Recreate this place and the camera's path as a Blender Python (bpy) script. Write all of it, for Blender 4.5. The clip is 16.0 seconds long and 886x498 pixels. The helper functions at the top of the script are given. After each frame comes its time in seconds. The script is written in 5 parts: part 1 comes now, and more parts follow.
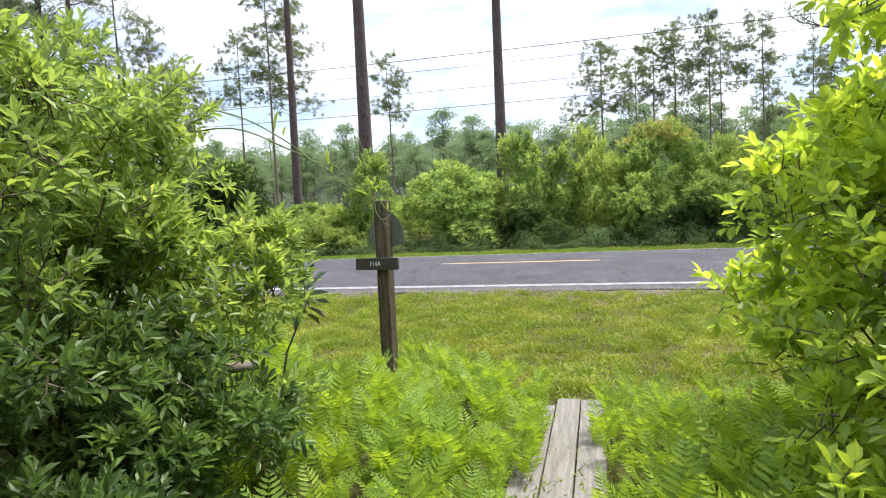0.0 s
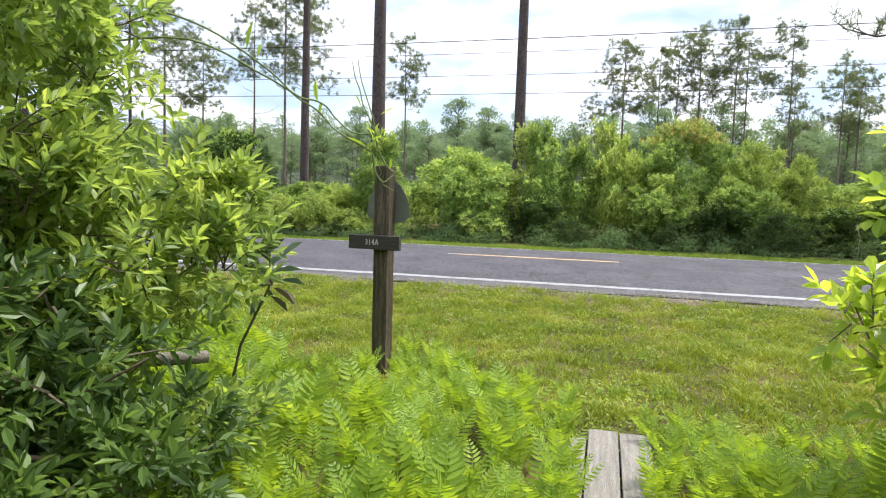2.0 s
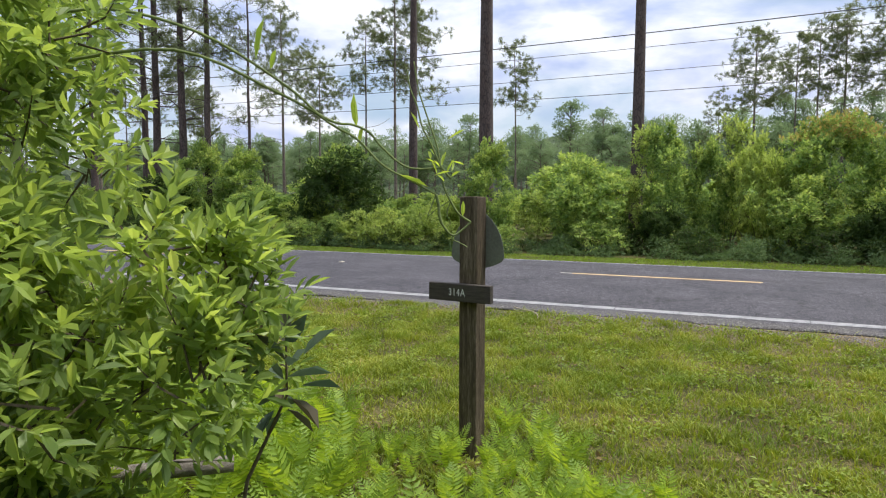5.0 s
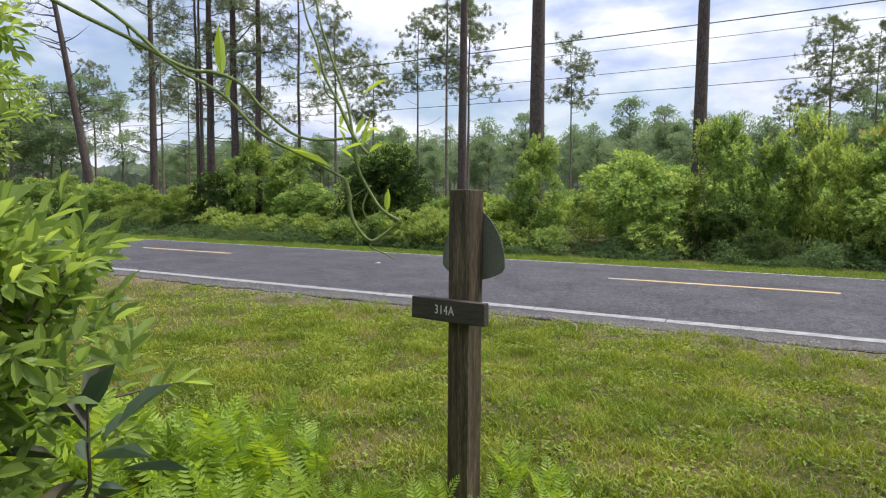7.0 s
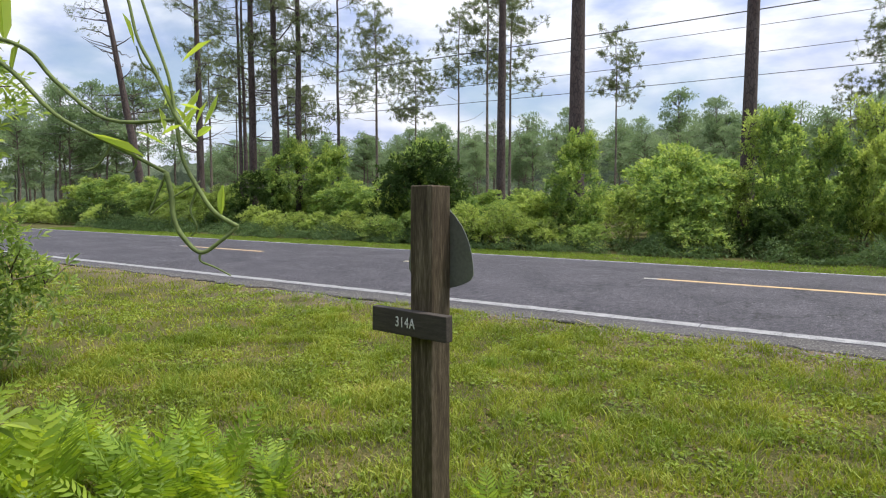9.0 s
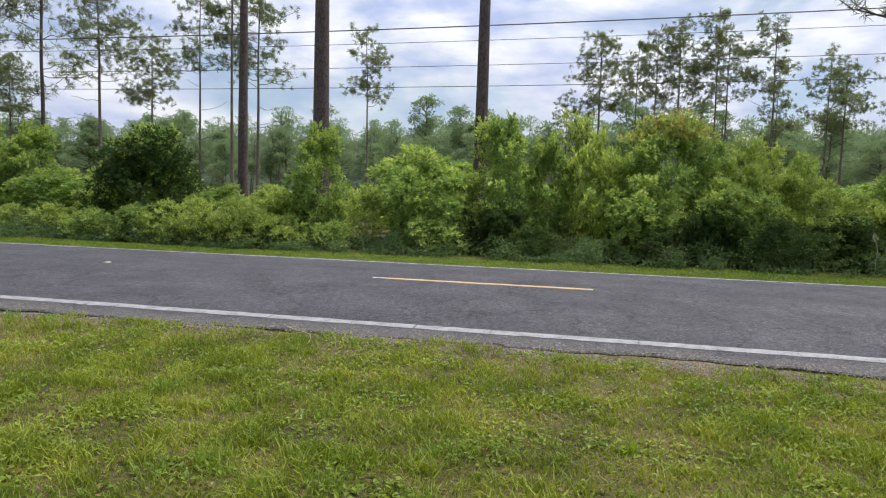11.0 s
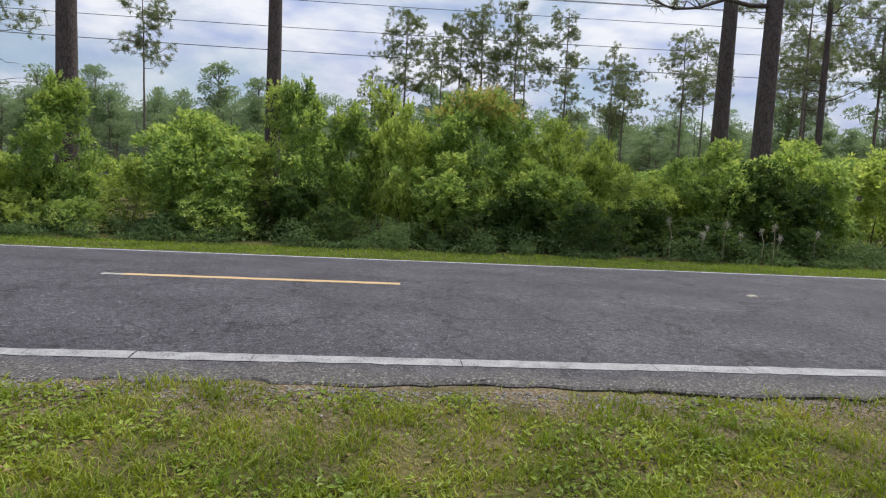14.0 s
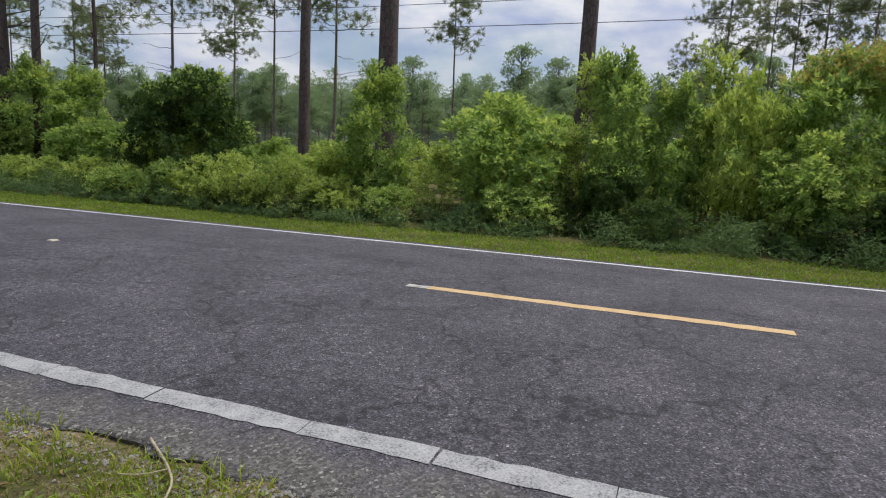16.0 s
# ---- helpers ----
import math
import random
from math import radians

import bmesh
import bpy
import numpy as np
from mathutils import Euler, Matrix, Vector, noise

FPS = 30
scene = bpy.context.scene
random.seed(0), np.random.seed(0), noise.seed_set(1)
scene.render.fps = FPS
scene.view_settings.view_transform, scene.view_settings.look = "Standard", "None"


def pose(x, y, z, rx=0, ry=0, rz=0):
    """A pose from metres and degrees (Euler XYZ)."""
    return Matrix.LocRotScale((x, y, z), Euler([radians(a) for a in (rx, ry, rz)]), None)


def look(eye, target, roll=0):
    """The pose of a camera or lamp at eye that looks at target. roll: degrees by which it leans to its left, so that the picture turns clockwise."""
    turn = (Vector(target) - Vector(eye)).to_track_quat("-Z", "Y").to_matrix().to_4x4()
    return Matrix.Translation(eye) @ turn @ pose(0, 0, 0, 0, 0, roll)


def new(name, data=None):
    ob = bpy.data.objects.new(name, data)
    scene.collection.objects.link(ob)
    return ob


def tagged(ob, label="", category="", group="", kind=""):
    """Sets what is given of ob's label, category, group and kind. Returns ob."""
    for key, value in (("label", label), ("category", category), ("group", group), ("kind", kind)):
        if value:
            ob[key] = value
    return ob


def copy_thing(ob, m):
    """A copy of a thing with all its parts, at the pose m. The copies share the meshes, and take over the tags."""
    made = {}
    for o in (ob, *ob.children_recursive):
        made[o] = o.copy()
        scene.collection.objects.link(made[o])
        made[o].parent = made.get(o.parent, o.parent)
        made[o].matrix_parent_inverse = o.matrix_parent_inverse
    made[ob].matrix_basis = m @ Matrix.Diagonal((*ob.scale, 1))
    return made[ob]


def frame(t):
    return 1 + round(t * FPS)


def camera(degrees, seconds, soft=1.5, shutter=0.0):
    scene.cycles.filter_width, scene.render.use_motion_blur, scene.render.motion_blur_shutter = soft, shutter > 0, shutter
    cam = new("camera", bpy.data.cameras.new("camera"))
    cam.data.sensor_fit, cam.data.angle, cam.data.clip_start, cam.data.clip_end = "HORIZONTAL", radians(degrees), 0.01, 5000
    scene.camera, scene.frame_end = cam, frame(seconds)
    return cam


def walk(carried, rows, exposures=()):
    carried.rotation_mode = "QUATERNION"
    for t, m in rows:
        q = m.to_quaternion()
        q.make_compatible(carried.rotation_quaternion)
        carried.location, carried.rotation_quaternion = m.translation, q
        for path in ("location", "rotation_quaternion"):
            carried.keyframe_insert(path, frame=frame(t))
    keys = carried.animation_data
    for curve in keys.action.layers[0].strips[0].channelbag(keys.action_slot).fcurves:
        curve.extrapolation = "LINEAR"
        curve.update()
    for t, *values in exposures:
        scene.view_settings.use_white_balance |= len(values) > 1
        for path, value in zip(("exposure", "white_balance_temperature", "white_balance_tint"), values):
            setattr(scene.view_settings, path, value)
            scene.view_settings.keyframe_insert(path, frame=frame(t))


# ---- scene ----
cam = camera(70.0, 16.0, 1.15)
PATH = [
    (0, (3.09, -10.093, 1.327), (2.613, -8.155, 1.192), -2.7),
    (0.5, (3.108, -10.093, 1.335), (2.717, -8.135, 1.208), 0.1),
    (1, (3.121, -9.795, 1.246), (2.703, -7.844, 1.119), 0.6),
    (1.5, (3.061, -9.593, 1.224), (2.562, -7.661, 1.077), 1.0),
    (2, (2.829, -9.217, 1.19), (2.336, -7.285, 1.03), 1.7),
    (2.5, (2.737, -8.789, 1.235), (2.23, -6.862, 1.064), 1.7),
    (3, (2.648, -8.668, 1.39), (2.071, -6.761, 1.219), 1.3),
    (3.5, (2.638, -8.66, 1.409), (1.943, -6.793, 1.242), 1.1),
    (6, (2.669, -7.856, 1.343), (1.814, -6.055, 1.191), 0.2),
    (6.5, (2.756, -7.644, 1.358), (1.863, -5.862, 1.191), 0.3),
    (7, (2.625, -7.51, 1.343), (1.636, -5.777, 1.195), 0.4),
    (7.5, (2.581, -7.377, 1.348), (1.485, -5.712, 1.188), 0.2),
    (8, (2.631, -7.305, 1.361), (1.483, -5.675, 1.201), 0.1),
    (10.3, (2.782, -6.599, 1.326), (2.006, -4.762, 1.172), 1.0),
    (10.5, (2.789, -6.531, 1.323), (2.119, -4.652, 1.171), 1.4),
    (11, (2.924, -6.196, 1.295), (2.496, -4.248, 1.143), 1.6),
    (11.5, (2.88, -5.858, 1.317), (2.519, -3.898, 1.153), 1.6),
    (12, (2.985, -5.527, 1.306), (2.7, -3.554, 1.146), 1.8),
    (12.5, (3.033, -5.186, 1.286), (3.071, -3.194, 1.11), 2.4),
    (13, (3.019, -4.944, 1.294), (3.278, -2.97, 1.109), 2.8),
    (13.5, (3.025, -4.69, 1.261), (3.273, -2.716, 1.059), 3.0),
    (14, (2.949, -4.269, 1.179), (3.124, -2.284, 0.998), 2.8),
    (14.5, (2.735, -3.626, 1.085), (2.443, -1.663, 0.841), 2.3),
    (15, (2.415, -3.203, 1.171), (1.616, -1.393, 0.882), 1.6),
    (15.5, (2.209, -2.85, 1.213), (1.376, -1.055, 0.921), 2.1),
    (16, (2.211, -2.482, 1.315), (1.516, -0.629, 1.029), 2.7),
]
walk(cam, [(t, look(eye, target, roll)) for t, eye, target, roll in PATH],
     exposures=[(0, 0.82), (2.5, 0.74), (3.5, 0.44), (6, 0.22), (8, 0.26), (10.5, 0.12), (11, 0.06), (13, -0.15), (14, -0.1), (15, -0.2), (16, -0.27)])

# ---- world and sun ----
SUN_ELEV, SUN_AZ = radians(67), radians(55)      # azimuth from +y towards +x
world = bpy.data.worlds.new("sky")
scene.world = world
world.use_nodes = True
wn, wl = world.node_tree.nodes, world.node_tree.links
wn.clear()
w_out = wn.new("ShaderNodeOutputWorld")
w_bg = wn.new("ShaderNodeBackground")
w_bg.inputs["Strength"].default_value = 0.12
w_sky = wn.new("ShaderNodeTexSky")
w_sky.sky_type = "NISHITA"
w_sky.sun_disc = False
w_sky.sun_elevation, w_sky.sun_rotation = SUN_ELEV, SUN_AZ
w_tc = wn.new("ShaderNodeTexCoord")
w_map = wn.new("ShaderNodeMapping")
w_map.inputs["Scale"].default_value = (1.0, 1.0, 2.6)
wl.new(w_tc.outputs["Generated"], w_map.inputs["Vector"])
w_noise = wn.new("ShaderNodeTexNoise")
w_noise.inputs["Scale"].default_value = 3.4
w_noise.inputs["Detail"].default_value = 7.0
w_noise.inputs["Roughness"].default_value = 0.55
w_noise.inputs["Distortion"].default_value = 0.35
wl.new(w_map.outputs[0], w_noise.inputs["Vector"])
w_ramp = wn.new("ShaderNodeValToRGB")
w_ramp.color_ramp.elements[0].position, w_ramp.color_ramp.elements[1].position = 0.38, 0.55
w_ramp.color_ramp.elements[0].color, w_ramp.color_ramp.elements[1].color = (0.25, 0.25, 0.25, 1), (1, 1, 1, 1)
wl.new(w_noise.outputs["Fac"], w_ramp.inputs["Fac"])
# an overcast sky grows brighter towards the zenith
w_sep = wn.new("ShaderNodeSeparateXYZ")
wl.new(w_tc.outputs["Generated"], w_sep.inputs[0])
w_up = wn.new("ShaderNodeMapRange")
w_up.inputs["From Min"].default_value, w_up.inputs["From Max"].default_value = 0.12, 1.0
w_up.inputs["To Min"].default_value, w_up.inputs["To Max"].default_value = 7.5, 13.5
wl.new(w_sep.outputs["Z"], w_up.inputs["Value"])
w_n2 = wn.new("ShaderNodeTexNoise")
w_n2.inputs["Scale"].default_value, w_n2.inputs["Detail"].default_value = 9.0, 6.0
wl.new(w_map.outputs[0], w_n2.inputs["Vector"])
w_r2 = wn.new("ShaderNodeValToRGB")
w_r2.color_ramp.elements[0].position, w_r2.color_ramp.elements[1].position = 0.3, 0.6
w_r2.color_ramp.elements[0].color, w_r2.color_ramp.elements[1].color = (0.49, 0.575, 0.86, 1), (0.94, 0.965, 1.04, 1)
wl.new(w_n2.outputs["Fac"], w_r2.inputs["Fac"])
w_cloud = wn.new("ShaderNodeVectorMath")
w_cloud.operation = "SCALE"
wl.new(w_r2.outputs["Color"], w_cloud.inputs[0])
wl.new(w_up.outputs[0], w_cloud.inputs["Scale"])
w_mix = wn.new("ShaderNodeMix")
w_mix.data_type = "RGBA"
wl.new(w_ramp.outputs["Color"], w_mix.inputs["Factor"])
wl.new(w_sky.outputs[0], w_mix.inputs["A"])
wl.new(w_cloud.outputs[0], w_mix.inputs["B"])
wl.new(w_mix.outputs["Result"], w_bg.inputs["Color"])
wl.new(w_bg.outputs[0], w_out.inputs[0])

sun = new("sun", bpy.data.lights.new("sun", "SUN"))
sun.data.energy, sun.data.angle, sun.data.color = 4.0, radians(13), (1.0, 0.95, 0.86)
sun_dir = Vector((math.sin(SUN_AZ) * math.cos(SUN_ELEV), math.cos(SUN_AZ) * math.cos(SUN_ELEV), math.sin(SUN_ELEV)))
sun.matrix_basis = look(sun_dir * 60, (0, 0, 0))
scene.view_settings.exposure = 0.0


# ---- materials ----
def ramp_node(nodes, stops):
    r = nodes.new("ShaderNodeValToRGB").color_ramp
    while len(r.elements) < len(stops):
        r.elements.new(0.5)
    for e, (p, c) in zip(r.elements, stops):
        e.position, e.color = p, (*c, 1)
    return nodes[-1]


def start_mat(name):
    m = bpy.data.materials.new(name)
    m.use_nodes = True
    n = m.node_tree.nodes
    return m, n, m.node_tree.links, n["Principled BSDF"]


def rough_mat(name, stops, scale=3.0, fine=60.0, rough=0.9, bump=0.4, depth=0.01, stretch=(1, 1, 1), fine_mix=0.5, metal=0.0):
    """Two-scale noise over a colour ramp, with fine relief."""
    m, n, l, b = start_mat(name)
    tc = n.new("ShaderNodeTexCoord")
    mp = n.new("ShaderNodeMapping")
    mp.inputs["Scale"].default_value = stretch
    l.new(tc.outputs["Object"], mp.inputs["Vector"])
    a = n.new("ShaderNodeTexNoise")
    a.inputs["Scale"].default_value, a.inputs["Detail"].default_value = scale, 5
    f = n.new("ShaderNodeTexNoise")
    f.inputs["Scale"].default_value, f.inputs["Detail"].default_value = fine, 4
    for t in (a, f):
        l.new(mp.outputs[0], t.inputs["Vector"])
    mx = n.new("ShaderNodeMix")
    mx.inputs["Factor"].default_value = fine_mix
    l.new(a.outputs["Fac"], mx.inputs["A"])
    l.new(f.outputs["Fac"], mx.inputs["B"])
    r = ramp_node(n, stops)
    l.new(mx.outputs["Result"], r.inputs["Fac"])
    l.new(r.outputs["Color"], b.inputs["Base Color"])
    b.inputs["Roughness"].default_value, b.inputs["Metallic"].default_value = rough, metal
    b.inputs["Specular IOR Level"].default_value = 0.12 if rough > 0.84 else 0.4
    bp = n.new("ShaderNodeBump")
    bp.inputs["Strength"].default_value, bp.inputs["Distance"].default_value = bump, depth
    l.new(f.outputs["Fac"], bp.inputs["Height"])
    l.new(bp.outputs[0], b.inputs["Normal"])
    return m


def leaf_mat(name, stops, trans=0.35, rough=0.5, spec=0.35, glow=1.5, clump=1.6):
    """Thin leaves: colour differs leaf by leaf, light passes through."""
    m, n, l, b = start_mat(name)
    g = n.new("ShaderNodeNewGeometry")
    oi = n.new("ShaderNodeObjectInfo")
    mx = n.new("ShaderNodeMix")
    mx.inputs["Factor"].default_value = 0.3
    l.new(g.outputs["Random Per Island"], mx.inputs["A"])
    l.new(oi.outputs["Random"], mx.inputs["B"])
    tc = n.new("ShaderNodeTexCoord")
    patch = n.new("ShaderNodeTexNoise")
    patch.inputs["Scale"].default_value, patch.inputs["Detail"].default_value = clump, 3
    l.new(tc.outputs["Object"], patch.inputs["Vector"])
    widen = n.new("ShaderNodeMapRange")
    widen.inputs["From Min"].default_value, widen.inputs["From Max"].default_value = 0.34, 0.66
    l.new(patch.outputs["Fac"], widen.inputs["Value"])
    mp = n.new("ShaderNodeMix")
    mp.inputs["Factor"].default_value = 0.38
    l.new(mx.outputs["Result"], mp.inputs["A"])
    l.new(widen.outputs[0], mp.inputs["B"])
    r = ramp_node(n, stops)
    l.new(mp.outputs["Result"], r.inputs["Fac"])
    l.new(r.outputs["Color"], b.inputs["Base Color"])
    b.inputs["Roughness"].default_value = rough
    b.inputs["Specular IOR Level"].default_value = spec
    t = n.new("ShaderNodeBsdfTranslucent")
    hs = n.new("ShaderNodeHueSaturation")
    hs.inputs["Hue"].default_value, hs.inputs["Saturation"].default_value, hs.inputs["Value"].default_value = 0.485, 1.1, glow
    l.new(r.outputs["Color"], hs.inputs["Color"])
    l.new(hs.outputs[0], t.inputs["Color"])
    ms = n.new("ShaderNodeMixShader")
    ms.inputs[0].default_value = trans
    l.new(b.outputs[0], ms.inputs[1])
    l.new(t.outputs[0], ms.inputs[2])
    l.new(ms.outputs[0], n["Material Output"].inputs[0])
    return m


def bark_mat(name, dark, light, red):
    m, n, l, b = start_mat(name)
    tc = n.new("ShaderNodeTexCoord")
    mp = n.new("ShaderNodeMapping")
    mp.inputs["Scale"].default_value = (1, 1, 0.35)
    l.new(tc.outputs["Object"], mp.inputs["Vector"])
    v = n.new("ShaderNodeTexVoronoi")
    v.feature = "DISTANCE_TO_EDGE"
    v.inputs["Scale"].default_value = 14
    w = n.new("ShaderNodeTexNoise")
    w.inputs["Scale"].default_value, w.inputs["Detail"].default_value = 5, 6
    mv = n.new("ShaderNodeVectorMath")
    mv.operation = "ADD"
    l.new(mp.outputs[0], w.inputs["Vector"])
    sc = n.new("ShaderNodeVectorMath")
    sc.operation = "SCALE"
    sc.inputs["Scale"].default_value = 0.12
    l.new(w.outputs["Color"], sc.inputs[0])
    l.new(mp.outputs[0], mv.inputs[0])
    l.new(sc.outputs[0], mv.inputs[1])
    l.new(mv.outputs[0], v.inputs["Vector"])
    r1 = ramp_node(n, [(0.0, dark), (0.12, light), (0.4, light)])
    l.new(v.outputs["Distance"], r1.inputs["Fac"])
    r2 = ramp_node(n, [(0.35, (1, 1, 1)), (0.7, red)])
    l.new(w.outputs["Fac"], r2.inputs["Fac"])
    mul = n.new("ShaderNodeMix")
    mul.data_type, mul.blend_type = "RGBA", "MULTIPLY"
    mul.inputs["Factor"].default_value = 1.0
    l.new(r1.outputs["Color"], mul.inputs["A"])
    l.new(r2.outputs["Color"], mul.inputs["B"])
    l.new(mul.outputs["Result"], b.inputs["Base Color"])
    b.inputs["Roughness"].default_value = 0.95
    bp = n.new("ShaderNodeBump")
    bp.inputs["Strength"].default_value, bp.inputs["Distance"].default_value = 0.8, 0.02
    l.new(v.outputs["Distance"], bp.inputs["Height"])
    l.new(bp.outputs[0], b.inputs["Normal"])
    return m


M_GROUND = rough_mat("lawn_soil", [(0.3, (0.04, 0.034, 0.015)), (0.45, (0.062, 0.064, 0.02)), (0.55, (0.095, 0.088, 0.03)), (0.68, (0.16, 0.125, 0.06))], 1.6, 38, 0.95, 0.9, 0.02)
gn, gl = M_GROUND.node_tree.nodes, M_GROUND.node_tree.links
g_tc = gn.new("ShaderNodeTexCoord")
g_sep = gn.new("ShaderNodeSeparateXYZ")
gl.new(g_tc.outputs["Object"], g_sep.inputs[0])
g_rim = gn.new("ShaderNodeMapRange")
g_rim.inputs["From Min"].default_value, g_rim.inputs["From Max"].default_value = -1.6, -0.5
gl.new(g_sep.outputs["Y"], g_rim.inputs["Value"])
g_far = gn.new("ShaderNodeMath")
g_far.operation = "LESS_THAN"
g_far.inputs[1].default_value = 1.0
gl.new(g_sep.outputs["Y"], g_far.inputs[0])
g_n = gn.new("ShaderNodeTexNoise")
g_n.inputs["Scale"].default_value, g_n.inputs["Detail"].default_value = 2.2, 6
gl.new(g_tc.outputs["Object"], g_n.inputs["Vector"])
g_m = gn.new("ShaderNodeMath")
g_m.operation = "MULTIPLY"
gl.new(g_rim.outputs[0], g_m.inputs[0])
g_nr = gn.new("ShaderNodeMapRange")
g_nr.inputs["From Min"].default_value, g_nr.inputs["From Max"].default_value = 0.36, 0.58
gl.new(g_n.outputs["Fac"], g_nr.inputs["Value"])
gl.new(g_nr.outputs[0], g_m.inputs[1])
g_m2 = gn.new("ShaderNodeMath")
g_m2.operation = "MULTIPLY"
gl.new(g_m.outputs[0], g_m2.inputs[0])
gl.new(g_far.outputs[0], g_m2.inputs[1])
g_mix = gn.new("ShaderNodeMix")
g_mix.data_type = "RGBA"
g_old = gn["Principled BSDF"].inputs["Base Color"].links[0].from_socket
gl.new(g_m2.outputs[0], g_mix.inputs["Factor"])
gl.new(g_old, g_mix.inputs["A"])
g_fine = gn.new("ShaderNodeTexNoise")
g_fine.inputs["Scale"].default_value, g_fine.inputs["Detail"].default_value = 45, 5
gl.new(g_tc.outputs["Object"], g_fine.inputs["Vector"])
g_sand = ramp_node(gn, [(0.3, (0.075, 0.055, 0.033)), (0.5, (0.15, 0.115, 0.075)), (0.7, (0.31, 0.26, 0.20))])
gl.new(g_fine.outputs["Fac"], g_sand.inputs["Fac"])
gl.new(g_sand.outputs["Color"], g_mix.inputs["B"])
gl.new(g_mix.outputs["Result"], gn["Principled BSDF"].inputs["Base Color"])
M_PAINT_W = rough_mat("worn_white_paint", [(0.36, (0.09, 0.09, 0.095)), (0.47, (0.25, 0.25, 0.255)), (0.7, (0.40, 0.40, 0.395))], 7, 95, 0.7, 0.4, 0.004, fine_mix=0.6)
M_PAINT_FAR = rough_mat("fresh_white_paint", [(0.33, (0.42, 0.42, 0.42)), (0.6, (0.74, 0.74, 0.73))], 5, 120, 0.7, 0.3, 0.003, fine_mix=0.6)
M_PAINT_Y = rough_mat("worn_yellow_paint", [(0.3, (0.18, 0.13, 0.09)), (0.43, (0.47, 0.32, 0.155)), (0.7, (0.58, 0.43, 0.25))], 5, 120, 0.7, 0.4, 0.004, fine_mix=0.6)
M_PAINT_FADED = rough_mat("bleached_paint", [(0.35, (0.12, 0.12, 0.125)), (0.6, (0.55, 0.52, 0.47))], 9, 120, 0.8, 0.4, 0.004, fine_mix=0.6)
M_POST = rough_mat("dark_weathered_timber", [(0.3, (0.035, 0.026, 0.018)), (0.5, (0.085, 0.066, 0.045)), (0.7, (0.22, 0.18, 0.13))], 7, 40, 0.85, 0.6, 0.006, stretch=(7, 7, 0.5), fine_mix=0.5)
M_SIGNWOOD = rough_mat("dark_brown_stained_board", [(0.3, (0.03, 0.024, 0.02)), (0.7, (0.075, 0.062, 0.052))], 12, 60, 0.8, 0.4, 0.003, stretch=(1, 6, 8))
M_ALU = rough_mat("dull_aluminium_back", [(0.3, (0.16, 0.17, 0.15)), (0.7, (0.27, 0.28, 0.25))], 5, 70, 0.5, 0.15, 0.002, metal=0.55)
M_LETTER = rough_mat("routed_white_paint", [(0.3, (0.5, 0.5, 0.47)), (0.7, (0.75, 0.75, 0.72))], 30, 120, 0.8, 0.3, 0.002)
M_PLANK = rough_mat("grey_weathered_plank", [(0.3, (0.11, 0.098, 0.088)), (0.5, (0.20, 0.185, 0.168)), (0.7, (0.31, 0.29, 0.27))], 5, 45, 0.9, 0.5, 0.005, stretch=(9, 0.7, 3))
M_LOG = rough_mat("grey_dead_log", [(0.3, (0.07, 0.06, 0.05)), (0.5, (0.19, 0.17, 0.145)), (0.7, (0.30, 0.275, 0.24))], 8, 60, 0.9, 0.6, 0.008, stretch=(0.8, 6, 6))
M_WIRE = rough_mat("weathered_wire", [(0.3, (0.05, 0.05, 0.055)), (0.7, (0.09, 0.09, 0.1))], 3, 20, 0.6, 0.1, 0.002)
M_STEM = rough_mat("grey_brown_stem", [(0.3, (0.06, 0.05, 0.035)), (0.7, (0.16, 0.13, 0.09))], 8, 60, 0.9, 0.4, 0.004)
M_VINE = rough_mat("green_brown_vine", [(0.3, (0.09, 0.125, 0.04)), (0.7, (0.24, 0.29, 0.10))], 8, 60, 0.8, 0.3, 0.003)
M_TWIG = rough_mat("bleached_twig", [(0.3, (0.22, 0.18, 0.12)), (0.7, (0.42, 0.36, 0.26))], 20, 90, 0.9, 0.3, 0.003)
M_BARK = bark_mat("pine_bark", (0.042, 0.034, 0.033), (0.105, 0.082, 0.076), (0.72, 0.6, 0.58))
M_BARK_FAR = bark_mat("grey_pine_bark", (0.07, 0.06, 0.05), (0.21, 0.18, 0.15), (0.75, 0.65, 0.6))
M_RPM = rough_mat("amber_marker", [(0.3, (0.34, 0.30, 0.24)), (0.7, (0.52, 0.47, 0.38))], 10, 60, 0.4, 0.1, 0.002)

L_NEEDLE = leaf_mat("pine_needles", [(0.0, (0.115, 0.15, 0.07)), (0.5, (0.17, 0.21, 0.10)), (1.0, (0.23, 0.27, 0.14))], 0.55, 0.55, 0.3, 1.3)
# distance haze is mixed into this colour: paler, bluer than the leaves themselves
L_FAR_HAZED = leaf_mat("hazed_far_foliage", [(0.0, (0.135, 0.205, 0.10)), (0.5, (0.195, 0.275, 0.14)), (1.0, (0.27, 0.345, 0.19))], 0.5, 0.6, 0.25, 1.3, 0.5)
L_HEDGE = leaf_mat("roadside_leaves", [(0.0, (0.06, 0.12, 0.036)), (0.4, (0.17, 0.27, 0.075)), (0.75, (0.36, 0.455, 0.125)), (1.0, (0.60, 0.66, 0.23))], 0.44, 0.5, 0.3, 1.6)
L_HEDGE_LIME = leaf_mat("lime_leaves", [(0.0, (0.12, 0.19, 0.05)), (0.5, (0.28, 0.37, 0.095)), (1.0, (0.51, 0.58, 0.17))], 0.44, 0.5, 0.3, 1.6)
